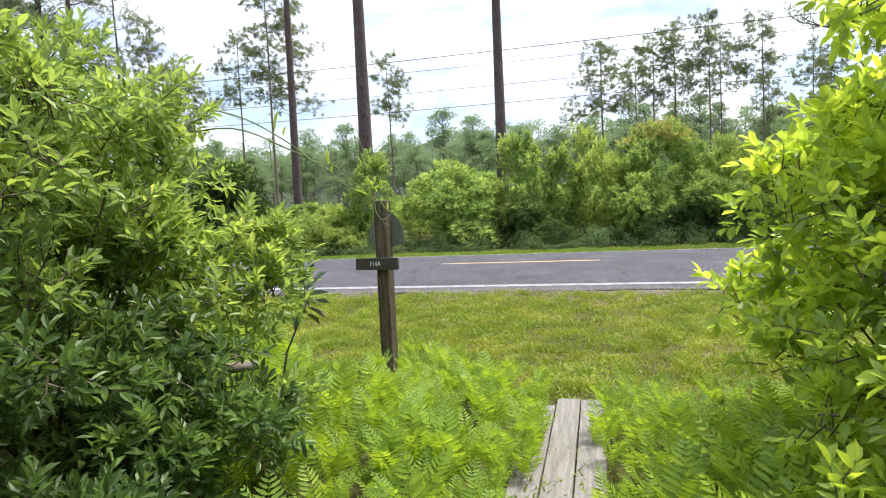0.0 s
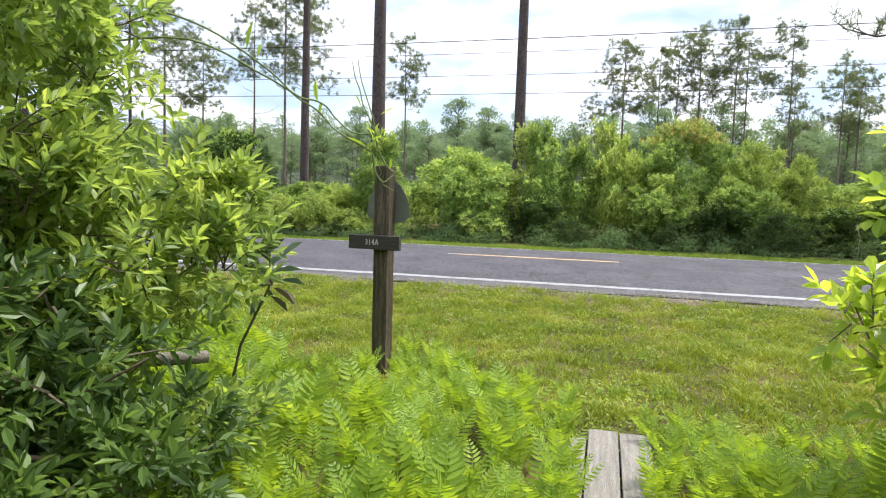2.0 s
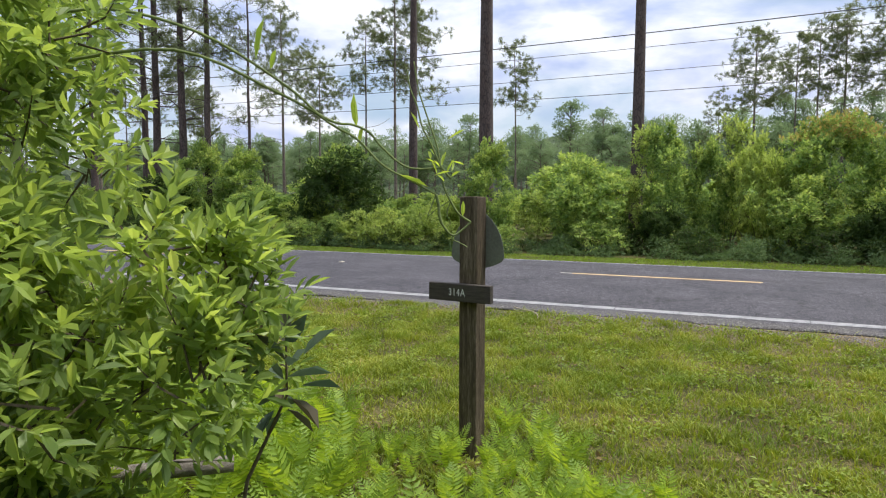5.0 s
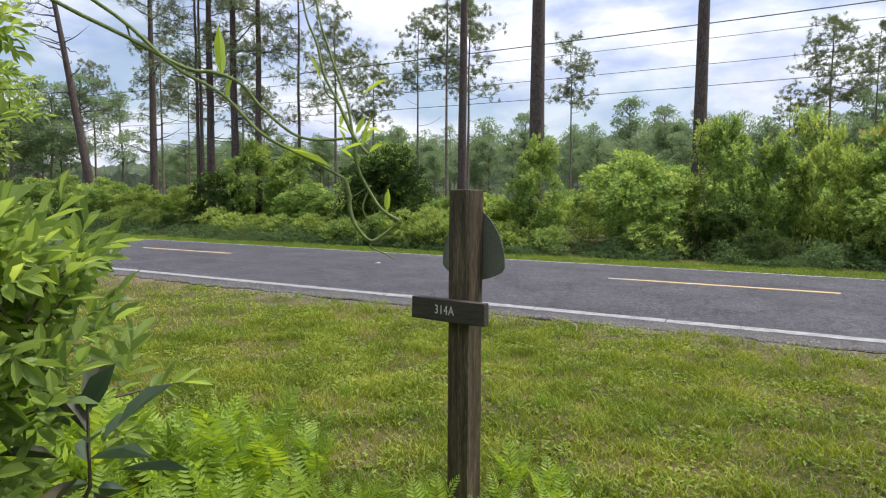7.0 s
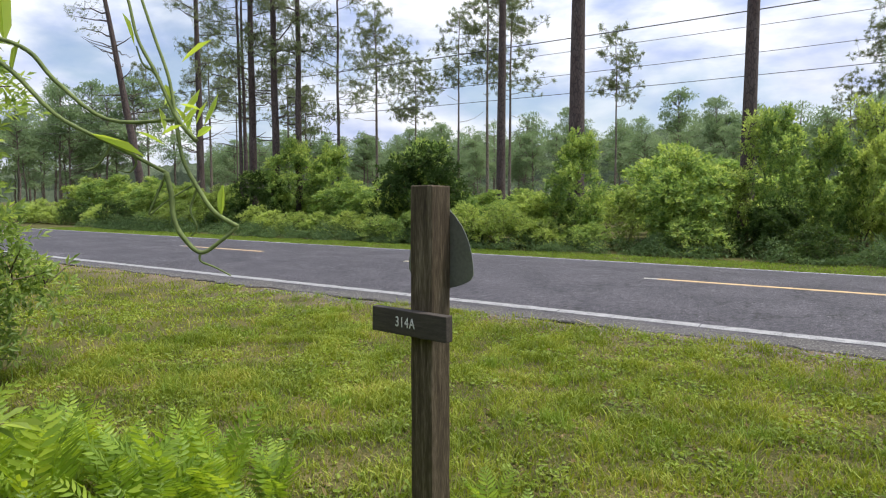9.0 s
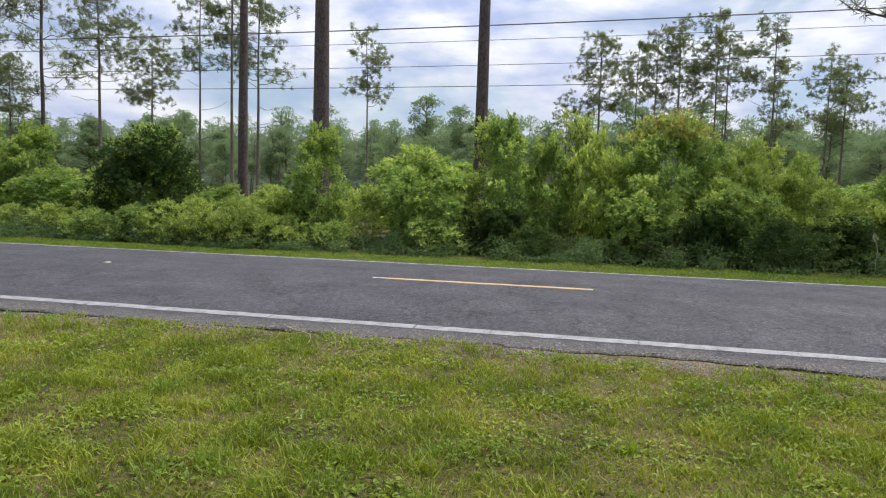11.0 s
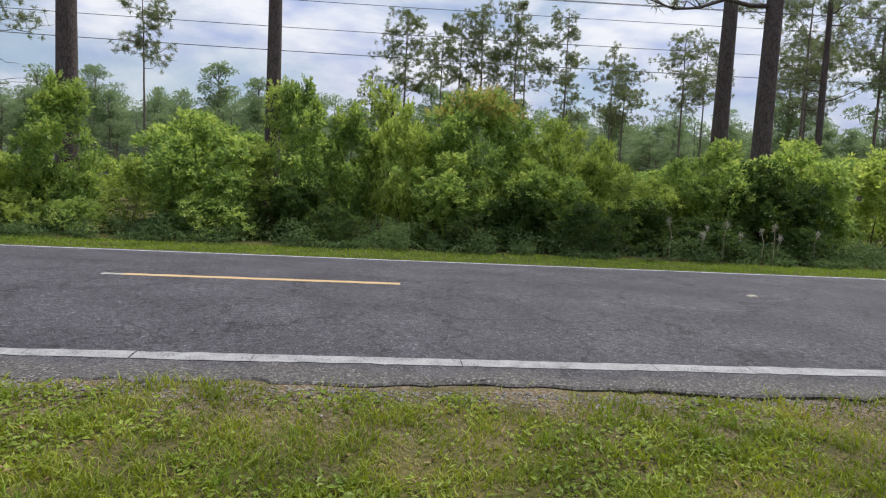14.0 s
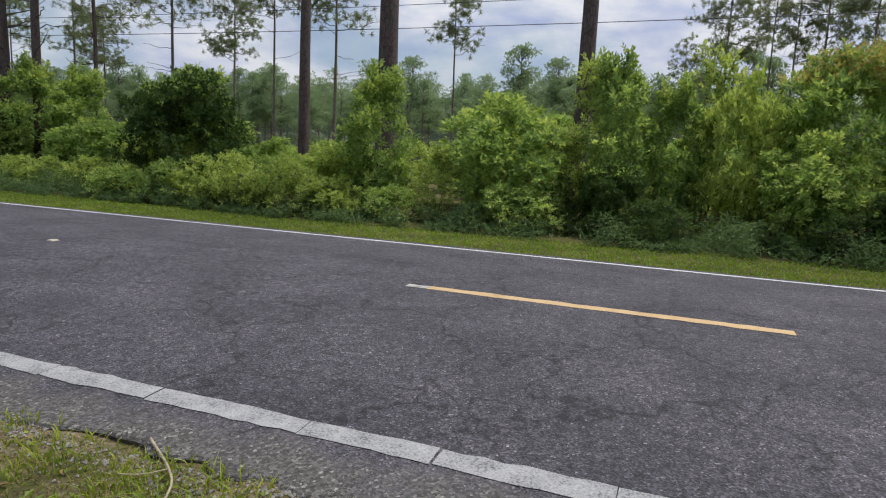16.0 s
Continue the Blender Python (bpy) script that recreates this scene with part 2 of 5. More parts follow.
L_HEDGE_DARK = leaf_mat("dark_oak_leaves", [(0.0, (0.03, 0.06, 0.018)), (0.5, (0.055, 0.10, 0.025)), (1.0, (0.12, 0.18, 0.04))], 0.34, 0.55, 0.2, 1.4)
L_RED = leaf_mat("reddish_new_leaves", [(0.0, (0.28, 0.27, 0.08)), (0.5, (0.40, 0.37, 0.11)), (1.0, (0.46, 0.28, 0.13))], 0.42, 0.5, 0.3, 1.5)
L_LEFT = leaf_mat("narrow_glossy_leaves", [(0.0, (0.07, 0.125, 0.04)), (0.5, (0.18, 0.26, 0.07)), (0.85, (0.31, 0.40, 0.09)), (1.0, (0.44, 0.52, 0.15))], 0.5, 0.44, 0.4, 1.75, 3.0)
L_RIGHT = leaf_mat("bright_oval_leaves", [(0.0, (0.10, 0.17, 0.04)), (0.45, (0.26, 0.36, 0.068)), (0.8, (0.45, 0.545, 0.092)), (1.0, (0.59, 0.67, 0.145))], 0.58, 0.36, 0.5, 1.85, 3.0)
# darker version of L_LEFT: the deep shade low down is put into the colour
L_LEFT_SHADED = leaf_mat("shaded_glossy_leaves", [(0.0, (0.03, 0.06, 0.02)), (0.5, (0.075, 0.13, 0.034)), (0.85, (0.16, 0.25, 0.055)), (1.0, (0.34, 0.44, 0.12))], 0.4, 0.42, 0.35, 1.6, 3.0)
L_DEAD = leaf_mat("curled_dark_leaves", [(0.0, (0.04, 0.055, 0.035)), (0.6, (0.07, 0.075, 0.045)), (0.85, (0.12, 0.08, 0.05)), (1.0, (0.30, 0.20, 0.04))], 0.2, 0.5, 0.4, 1.2)
L_SAGE = leaf_mat("blue_green_leaves", [(0.0, (0.05, 0.085, 0.05)), (0.6, (0.09, 0.135, 0.085)), (1.0, (0.16, 0.20, 0.14))], 0.25, 0.45, 0.4, 1.3, 8.0)
L_FERN = leaf_mat("fern_fronds", [(0.0, (0.09, 0.16, 0.03)), (0.5, (0.23, 0.345, 0.048)), (1.0, (0.46, 0.56, 0.08))], 0.45, 0.5, 0.35, 1.5, 2.5)
L_GRASS = leaf_mat("lawn_blades", [(0.0, (0.09, 0.145, 0.018)), (0.4, (0.19, 0.25, 0.032)), (0.70, (0.33, 0.375, 0.06)), (0.84, (0.38, 0.33, 0.10)), (1.0, (0.50, 0.42, 0.17))], 0.38, 0.6, 0.25, 1.3)
L_DRY = leaf_mat("dry_thatch", [(0.0, (0.12, 0.08, 0.035)), (0.5, (0.22, 0.165, 0.075)), (1.0, (0.38, 0.30, 0.16))], 0.15, 0.8, 0.15, 1.1)
L_WEED = leaf_mat("weed_leaves", [(0.0, (0.10, 0.16, 0.02)), (0.6, (0.24, 0.32, 0.04)), (1.0, (0.42, 0.48, 0.09))], 0.38, 0.5, 0.35, 1.3)
L_FLUFF = leaf_mat("pale_seed_fluff", [(0.0, (0.28, 0.26, 0.21)), (0.6, (0.45, 0.43, 0.37)), (1.0, (0.66, 0.64, 0.58))], 0.3, 0.8, 0.1, 1.1)
L_TUFT = leaf_mat("tall_verge_weeds", [(0.0, (0.05, 0.09, 0.035)), (0.5, (0.10, 0.165, 0.06)), (1.0, (0.20, 0.28, 0.11))], 0.35, 0.55, 0.25, 1.4)
L_VERGE = leaf_mat("verge_blades", [(0.0, (0.12, 0.19, 0.03)), (0.6, (0.19, 0.29, 0.04)), (1.0, (0.27, 0.36, 0.07))], 0.35, 0.6, 0.25, 1.4)

M_ASPHALT, an, al, ab = start_mat("old_asphalt")
tc = an.new("ShaderNodeTexCoord")
agg = an.new("ShaderNodeTexVoronoi")
agg.inputs["Scale"].default_value = 105
grit = an.new("ShaderNodeTexNoise")
grit.inputs["Scale"].default_value, grit.inputs["Detail"].default_value = 120, 3
wide = an.new("ShaderNodeTexNoise")
wide.inputs["Scale"].default_value, wide.inputs["Detail"].default_value = 1.1, 8
streak_map = an.new("ShaderNodeMapping")
streak_map.inputs["Scale"].default_value = (0.05, 1.1, 1)
streak = an.new("ShaderNodeTexNoise")
streak.inputs["Scale"].default_value, streak.inputs["Detail"].default_value = 1.2, 4
al.new(tc.outputs["Object"], streak_map.inputs["Vector"])
al.new(streak_map.outputs[0], streak.inputs["Vector"])
mott = an.new("ShaderNodeTexNoise")
mott.inputs["Scale"].default_value, mott.inputs["Detail"].default_value = 16, 5
for nd in (agg, grit, wide, mott):
    al.new(tc.outputs["Object"], nd.inputs["Vector"])
r_agg = ramp_node(an, [(0.0, (0.009, 0.009, 0.011)), (0.5, (0.047, 0.046, 0.053)), (0.85, (0.115, 0.11, 0.122)), (1.0, (0.34, 0.33, 0.34))])
al.new(agg.outputs["Color"], r_agg.inputs["Fac"])
r_wide = ramp_node(an, [(0.32, (0.60, 0.585, 0.64)), (0.68, (1.14, 1.09, 1.13))])
al.new(wide.outputs["Fac"], r_wide.inputs["Fac"])
r_str = ramp_node(an, [(0.35, (0.85, 0.85, 0.88)), (0.65, (1.12, 1.12, 1.12))])
al.new(streak.outputs["Fac"], r_str.inputs["Fac"])
r_mott = ramp_node(an, [(0.34, (0.62, 0.62, 0.64)), (0.5, (0.98, 0.98, 0.98)), (0.68, (1.3, 1.28, 1.28))])
al.new(mott.outputs["Fac"], r_mott.inputs["Fac"])
prev = r_agg
for other in (r_wide, r_str, r_mott):
    mu = an.new("ShaderNodeMix")
    mu.data_type, mu.blend_type = "RGBA", "MULTIPLY"
    mu.inputs["Factor"].default_value = 1.0
    al.new(prev.outputs["Result" if prev.bl_idname == "ShaderNodeMix" else "Color"], mu.inputs["A"])
    al.new(other.outputs["Color"], mu.inputs["B"])
    prev = mu
# fine crazing cracks
crz = an.new("ShaderNodeTexVoronoi")
crz.feature = "DISTANCE_TO_EDGE"
crz.inputs["Scale"].default_value = 0.8
crd = an.new("ShaderNodeTexNoise")
crd.inputs["Scale"].default_value, crd.inputs["Detail"].default_value = 3, 5
al.new(tc.outputs["Object"], crd.inputs["Vector"])
crs = an.new("ShaderNodeVectorMath")
crs.operation = "SCALE"
crs.inputs["Scale"].default_value = 0.7
cra = an.new("ShaderNodeVectorMath")
cra.operation = "ADD"
al.new(crd.outputs["Color"], crs.inputs[0])
al.new(tc.outputs["Object"], cra.inputs[0])
al.new(crs.outputs[0], cra.inputs[1])
al.new(cra.outputs[0], crz.inputs["Vector"])
crr = ramp_node(an, [(0.0, (0.15, 0.15, 0.15)), (0.017, (1, 1, 1))])
al.new(crz.outputs["Distance"], crr.inputs["Fac"])
mu = an.new("ShaderNodeMix")
mu.data_type, mu.blend_type = "RGBA", "MULTIPLY"
mu.inputs["Factor"].default_value = 0.9
al.new(prev.outputs["Result"], mu.inputs["A"])
al.new(crr.outputs["Color"], mu.inputs["B"])
sh_sep = an.new("ShaderNodeSeparateXYZ")
al.new(cra.outputs[0], sh_sep.inputs[0])
sh_y = an.new("ShaderNodeMapRange")
sh_y.inputs["From Min"].default_value, sh_y.inputs["From Max"].default_value = 0.28, 0.08
al.new(sh_sep.outputs["Y"], sh_y.inputs["Value"])
sh_v = an.new("ShaderNodeTexVoronoi")
sh_v.inputs["Scale"].default_value = 75
al.new(tc.outputs["Object"], sh_v.inputs["Vector"])
sh_r = ramp_node(an, [(0.0, (0.022, 0.020, 0.019)), (0.45, (0.06, 0.055, 0.053)), (0.8, (0.125, 0.116, 0.11)), (1.0, (0.32, 0.30, 0.28))])
al.new(sh_v.outputs["Color"], sh_r.inputs["Fac"])
sh_m = an.new("ShaderNodeMix")
sh_m.data_type = "RGBA"
al.new(sh_y.outputs[0], sh_m.inputs["Factor"])
al.new(mu.outputs["Result"], sh_m.inputs["A"])
al.new(sh_r.outputs["Color"], sh_m.inputs["B"])
al.new(sh_m.outputs["Result"], ab.inputs["Base Color"])
ab.inputs["Roughness"].default_value = 0.8
abp = an.new("ShaderNodeBump")
abp.inputs["Strength"].default_value, abp.inputs["Distance"].default_value = 0.7, 0.006
al.new(agg.outputs["Distance"], abp.inputs["Height"])
al.new(abp.outputs[0], ab.inputs["Normal"])


# ---- mesh helpers ----
def tri_mesh(name, V, F, mats, ids=None, smooth=False):
    """A mesh from vertex and triangle arrays."""
    V, F = np.asarray(V, np.float32), np.asarray(F, np.int32)
    me = bpy.data.meshes.new(name)
    me.vertices.add(len(V))
    me.vertices.foreach_set("co", V.ravel())
    me.loops.add(F.size)
    me.loops.foreach_set("vertex_index", F.ravel())
    me.polygons.add(len(F))
    me.polygons.foreach_set("loop_start", np.arange(0, F.size, 3, dtype=np.int32))
    for m in mats:
        me.materials.append(m)
    if ids is not None:
        me.polygons.foreach_set("material_index", np.asarray(ids, np.int32))
    me.polygons.foreach_set("use_smooth", np.full(len(F), smooth))
    me.update(calc_edges=True)
    return me


def join(*groups):
    """Joins (V, F) groups into one."""
    V, F, o = [], [], 0
    for v, f in groups:
        V.append(v)
        F.append(np.asarray(f) + o)
        o += len(v)
    return np.concatenate(V), np.concatenate(F)


def tube(pts, rad, seg=7, cap=True):
    """A tapered tube along points."""
    pts = np.asarray(pts, float)
    rad = np.broadcast_to(np.asarray(rad, float), (len(pts),))
    T = np.gradient(pts, axis=0)
    T /= np.linalg.norm(T, axis=1, keepdims=True) + 1e-9
    ref = np.where(np.abs(T[:, 2:3]) > 0.9, [[1.0, 0, 0]], [[0, 0, 1.0]])
    A = np.cross(T, ref)
    A /= np.linalg.norm(A, axis=1, keepdims=True) + 1e-9
    B = np.cross(T, A)
    ang = np.linspace(0, 2 * np.pi, seg, endpoint=False)
    V = (pts[:, None] + rad[:, None, None] * (np.cos(ang)[None, :, None] * A[:, None] + np.sin(ang)[None, :, None] * B[:, None])).reshape(-1, 3)
    F = []
    for i in range(len(pts) - 1):
        for j in range(seg):
            a, b = i * seg + j, i * seg + (j + 1) % seg
            F += [(a, a + seg, b), (b, a + seg, b + seg)]
    if cap:
        for i0, s in ((0, 1), ((len(pts) - 1) * seg, -1)):
            for j in range(1, seg - 1):
                F.append((i0, i0 + j, i0 + j + 1)[::s])
    return V, np.array(F)


def unit(a):
    return a / (np.linalg.norm(a, axis=-1, keepdims=True) + 1e-9)


def leaves(rng, P, D, length, width, fold=0.25, fine=False, droop=0.12):
    """Folded leaves at P pointing along D."""
    n = len(P)
    D = unit(D)
    up = unit(np.array([0, 0, 1.0]) + rng.normal(0, 0.45, (n, 3)))
    S = unit(np.cross(D, up))
    N = np.cross(S, D)
    Ln = (length * rng.uniform(0.65, 1.2, n))[:, None]
    W = (width * rng.uniform(0.75, 1.2, n))[:, None] * 0.5
    tip = P + D * Ln - N * Ln * droop
    if fine:
        a, b = P + D * Ln * 0.3 + N * W * fold, P + D * Ln * 0.68 + N * W * fold * 0.6
        V = np.stack([P, a + S * W * 0.85, b + S * W * 0.9, tip, b - S * W * 0.9, a - S * W * 0.85], 1).reshape(-1, 3)
        base = np.array([(0, 1, 2), (0, 2, 3), (0, 3, 4), (0, 4, 5)])
        k = 6
    else:
        a = P + D * Ln * 0.45 + N * W * fold
        V = np.stack([P, a + S * W, tip, a - S * W], 1).reshape(-1, 3)
        base = np.array([(0, 1, 2), (0, 2, 3)])
        k = 4
    F = (np.arange(n)[:, None, None] * k + base[None]).reshape(-1, 3)
    return V, F


def twigs(rng, P, D, L, k, length, width, spread=0.9, fine=False, fold=0.25):
    """Leaves set alternately round each twig."""
    n = len(P)
    D = unit(D)
    s = np.linspace(0.15, 1.0, k)[None, :, None]
    ref = unit(rng.normal(0, 1, (n, 3)))
    A = unit(np.cross(D, ref))
    B = np.cross(D, A)
    ph = (np.arange(k) * 2.4)[None, :, None] + rng.uniform(0, 6.28, (n, 1, 1))
    R = np.cos(ph) * A[:, None] + np.sin(ph) * B[:, None]
    pos = P[:, None] + D[:, None] * (np.asarray(L).reshape(-1, 1, 1) * s)
    dr = D[:, None] * (0.35 + 0.9 * s ** 2) + R * spread * (1.15 - 0.5 * s)
    return leaves(rng, pos.reshape(-1, 3), dr.reshape(-1, 3), length, width, fold, fine)


def in_blobs(rng, blobs, n, shell=0.3, lift=0.0):
    """Points inside ellipsoids (x, y, z, rx, ry, rz), gathered towards their skins, and the outward ways."""
    B = np.array(blobs, float)
    w = np.prod(B[:, 3:], axis=1) ** 0.75
    i = rng.choice(len(B), n, p=w / w.sum())
    d = unit(unit(rng.normal(0, 1, (n, 3))) + [0, 0, lift])
    r = rng.random(n)[:, None] ** shell
    return B[i, :3] + d * r * B[i, 3:], d


def thing(name, m, label, category, group="", kind=""):
    ob = new(name)
    ob.empty_display_size = 0.2
    ob.matrix_basis = m
    return tagged(ob, label, category, group, kind)


def part(name, me, parent, label=""):
    ob = new(name, me)
    ob.parent = parent
    return tagged(ob, label)


def from_bm(name, bm, mat):
    me = bpy.data.meshes.new(name)
    bm.to_mesh(me)
    bm.free()
    me.materials.append(mat)
    return me


def box_bm(sx, sy, sz, bevel=0.004, jitter=0.0, cuts=0, seed=0):
    """A bevelled box with its base at z = 0."""
    bm = bmesh.new()
    bmesh.ops.create_cube(bm, size=1)
    bmesh.ops.scale(bm, vec=(sx, sy, sz), verts=bm.verts)
    bmesh.ops.translate(bm, vec=(0, 0, sz / 2), verts=bm.verts)
    if cuts:
        long_edges = [e for e in bm.edges if e.calc_length() > max(sx, sy, sz) * 0.9]
        bmesh.ops.subdivide_edges(bm, edges=long_edges, cuts=cuts, use_grid_fill=True)
    bmesh.ops.bevel(bm, geom=[e for e in bm.edges if e.calc_face_angle(0) > 1], offset=bevel, segments=2, affect="EDGES", profile=0.6)
    if jitter:
        rj = random.Random(seed)
        for v in bm.verts:
            v.co += Vector((rj.uniform(-1, 1), rj.uniform(-1, 1), rj.uniform(-1, 1))) * jitter
    return bm


def value_noise(x, y, s, seed):
    """Smooth 2-D noise in 0..1 on arrays."""
    rng = np.random.default_rng(seed)
    g = rng.random((64, 64))
    u, v = x / s + 1000, y / s + 1000
    i, j = np.floor(u).astype(int), np.floor(v).astype(int)
    fu, fv = u - i, v - j
    fu, fv = fu * fu * (3 - 2 * fu), fv * fv * (3 - 2 * fv)
    a, b, c, d = (g[(i + p) % 64, (j + q) % 64] for p, q in ((0, 0), (1, 0), (0, 1), (1, 1)))
    return (a * (1 - fu) + b * fu) * (1 - fv) + (c * (1 - fu) + d * fu) * fv


# ---- the lie of the land ----
ROAD_NEAR, ROAD_FAR, MID = -0.44, 6.55, 3.1
DASH_Y = 2.93


def road_z(y):
    return 0.1 * (1 - ((y - MID) / MID) ** 2)


def ground_z(x, y):
    x, y = np.asarray(x, float), np.asarray(y, float)
    near = -0.052 + 0.036 * (value_noise(x, y * 0.2, 0.8, 8) - 0.45) * np.clip(1 - (-0.4 - y) / 1.2, 0, 1) - 0.05 * np.clip((-0.4 - y) / 1.6, 0, 1) + 0.075 * np.clip((-y - 2.5) / 3.0, 0, 1)
    far = -0.06 - 0.05 * np.clip((y - 6.6) / 2.0, 0, 1)
    under = np.where((y > ROAD_NEAR + 0.12) & (y < ROAD_FAR - 0.1), -0.25, 0.0)
    wob = 0.03 * (value_noise(x, y, 0.9, 5) - 0.5) + 0.05 * (value_noise(x, y, 3.0, 6) - 0.5)
    edge = np.clip(np.minimum(np.abs(y - ROAD_NEAR), np.abs(y - ROAD_FAR)) / 0.6, 0.35, 1)
    return np.where(y < MID, near, far) + under + wob * edge


# ---- ground and road ----
def grid_mesh(name, xs, ys, zf, mat):
    X, Y = np.meshgrid(xs, ys, indexing="ij")
    V = np.stack([X, Y, zf(X, Y)], -1).reshape(-1, 3)
    ny = len(ys)
    i, j = np.meshgrid(np.arange(len(xs) - 1), np.arange(ny - 1), indexing="ij")
    a = (i * ny + j).ravel()
    F = np.concatenate([np.stack([a, a + ny, a + ny + 1], 1), np.stack([a, a + ny + 1, a + 1], 1)])
    return tri_mesh(name, V, F, [mat], smooth=True)


xs = np.concatenate([[-1500, -600, -250, -120, -70], np.arange(-45, -12, 1.0), np.arange(-12, 14, 0.16), np.arange(14, 40, 1.0), [60, 110, 250, 600, 1500]])
ys = np.concatenate([[-1500, -500, -150, -60, -30, -20], np.arange(-15, -8, 0.5), np.arange(-8, -0.6, 0.14), np.arange(-0.6, -0.2, 0.05),
                     [-0.1, 0.5, 2, 4, 6, 6.3, 6.4, 6.48, 6.55, 6.65], np.arange(6.8, 12, 0.4), np.arange(12.5, 40, 2.0), [50, 80, 150, 400, 1500]])
tagged(new("ground", grid_mesh("ground", xs, ys, ground_z, M_GROUND)), "mown grass verge over sandy soil beside the road", "ground", kind="structure")

rng = np.random.default_rng(11)
rx = np.concatenate([np.linspace(-300, -14, 60), np.arange(-13.9, 14, 0.07), np.linspace(14.1, 300, 60)])
rows_y = np.concatenate([[ROAD_NEAR, ROAD_NEAR, ROAD_NEAR + 0.015], np.linspace(-0.3, 6.4, 24), [6.5, ROAD_FAR, ROAD_FAR]])
ragged = 0.13 * (value_noise(rx, rx * 0, 0.55, 3) - 0.5) + 0.10 * (value_noise(rx, rx * 0, 0.12, 4) - 0.5) + 0.10 * (value_noise(rx, rx * 0, 1.9, 9) - 0.5)
RX, RY = np.meshgrid(rx, rows_y, indexing="ij")
RZ = road_z(RY)
RZ[:, 0] = RZ[:, -1] = -0.14
RZ[:, 1] -= 0.012
RY[:, :3] += ragged[:, None]
RY[:, 0] += 0.03
RY[:, -2:] -= ragged[:, None] * 0.5
V = np.stack([RX, RY, RZ], -1).reshape(-1, 3)
ny = len(rows_y)
gi, gj = np.meshgrid(np.arange(len(rx) - 1), np.arange(ny - 1), indexing="ij")
ga = (gi * ny + gj).ravel()
F = np.concatenate([np.stack([ga, ga + ny, ga + ny + 1], 1), np.stack([ga, ga + ny + 1, ga + 1], 1)])
road = tagged(new("road", tri_mesh("road", V, F, [M_ASPHALT])), "two-lane grey asphalt road with a crumbling edge", "road", kind="structure")


def stripe(name, x0, x1, y, w, mat, step=0.25, seed=0, lift=0.004):
    """A painted stripe on the road with slightly worn edges."""
    r = np.random.default_rng(seed)
    px = np.linspace(x0, x1, max(3, int((x1 - x0) / step)))
    e0, e1 = y - w / 2 + r.normal(0, 0.0055, len(px)), y + w / 2 + r.normal(0, 0.0055, len(px))
    lo = np.stack([px, e0, road_z(e0) + lift], 1)
    hi = np.stack([px, e1, road_z(e1) + lift], 1)
    md = np.stack([px, px * 0 + y, road_z(px * 0 + y) + lift + 0.001], 1)
    n = len(px)
    V = np.concatenate([lo, md, hi])
    a = np.arange(n - 1)
    F = np.concatenate([np.stack(q, 1) for o in (0, n) for q in ((a + o, a + 1 + o, a + 1 + o + n), (a + o, a + 1 + o + n, a + o + n))])
    return tri_mesh(name, V, F, [mat])


edge_near = tagged(new("edge_line"), "cracked white edge line along the near lane", "road marking", kind="structure")
rl = random.Random(4)
x = -60.0
k = 0
while x < 45:
    seg = rl.uniform(0.55, 1.6) if -8 < x < 9 else 6.0
    gap = rl.choice([0.005, 0.007, 0.012]) if -8 < x < 9 else 0.0
    if x < 1.28 < x + seg + 0.3:
        seg, gap = 1.30 - x, 0.014
    part("paint_stripe", stripe("paint_stripe", x, x + seg - gap, 0.0, 0.145, M_PAINT_W, 0.08, k), edge_near)
    x += seg
    k += 1
tagged(new("edge_line", stripe("edge_line_far", -80, 60, 6.2, 0.13, M_PAINT_FAR, 0.3, 77)), "thin white edge line along the far lane", "road marking", kind="structure")
for k in range(-5, 5):
    c = tagged(new("centre_dash"), "worn yellow centre dash", "road marking", "centre dashes", "structure")
    part("yellow_paint", stripe("yellow_paint", 12.2 * k + 0.06, 12.2 * k + 3.11, DASH_Y, 0.135, M_PAINT_Y, 0.1, k + 20), c)
    part("bleached_tip", stripe("bleached_tip", 12.2 * k - 0.16, 12.2 * k + 0.058, DASH_Y, 0.11, M_PAINT_FADED, 0.05, k + 40), c, "paint bleached almost white")


def road_marker(m):
    bm = box_bm(0.1, 0.1, 0.018, 0.006)
    for v in bm.verts:
        if v.co.z > 0.01:
            v.co.x *= 0.6
            v.co.y *= 0.9
    ob = new("road_stud", from_bm("road_stud", bm, M_RPM))
    ob.matrix_basis = m
    return tagged(ob, "pale raised marker set between the centre dashes", "road stud", "road studs")


stud = road_marker(pose(-4.85, DASH_Y, 0.1))
for k in (-2, 1, 2, 3):
    copy_thing(stud, pose(-4.85 + 12.2 * k, DASH_Y, 0.1))


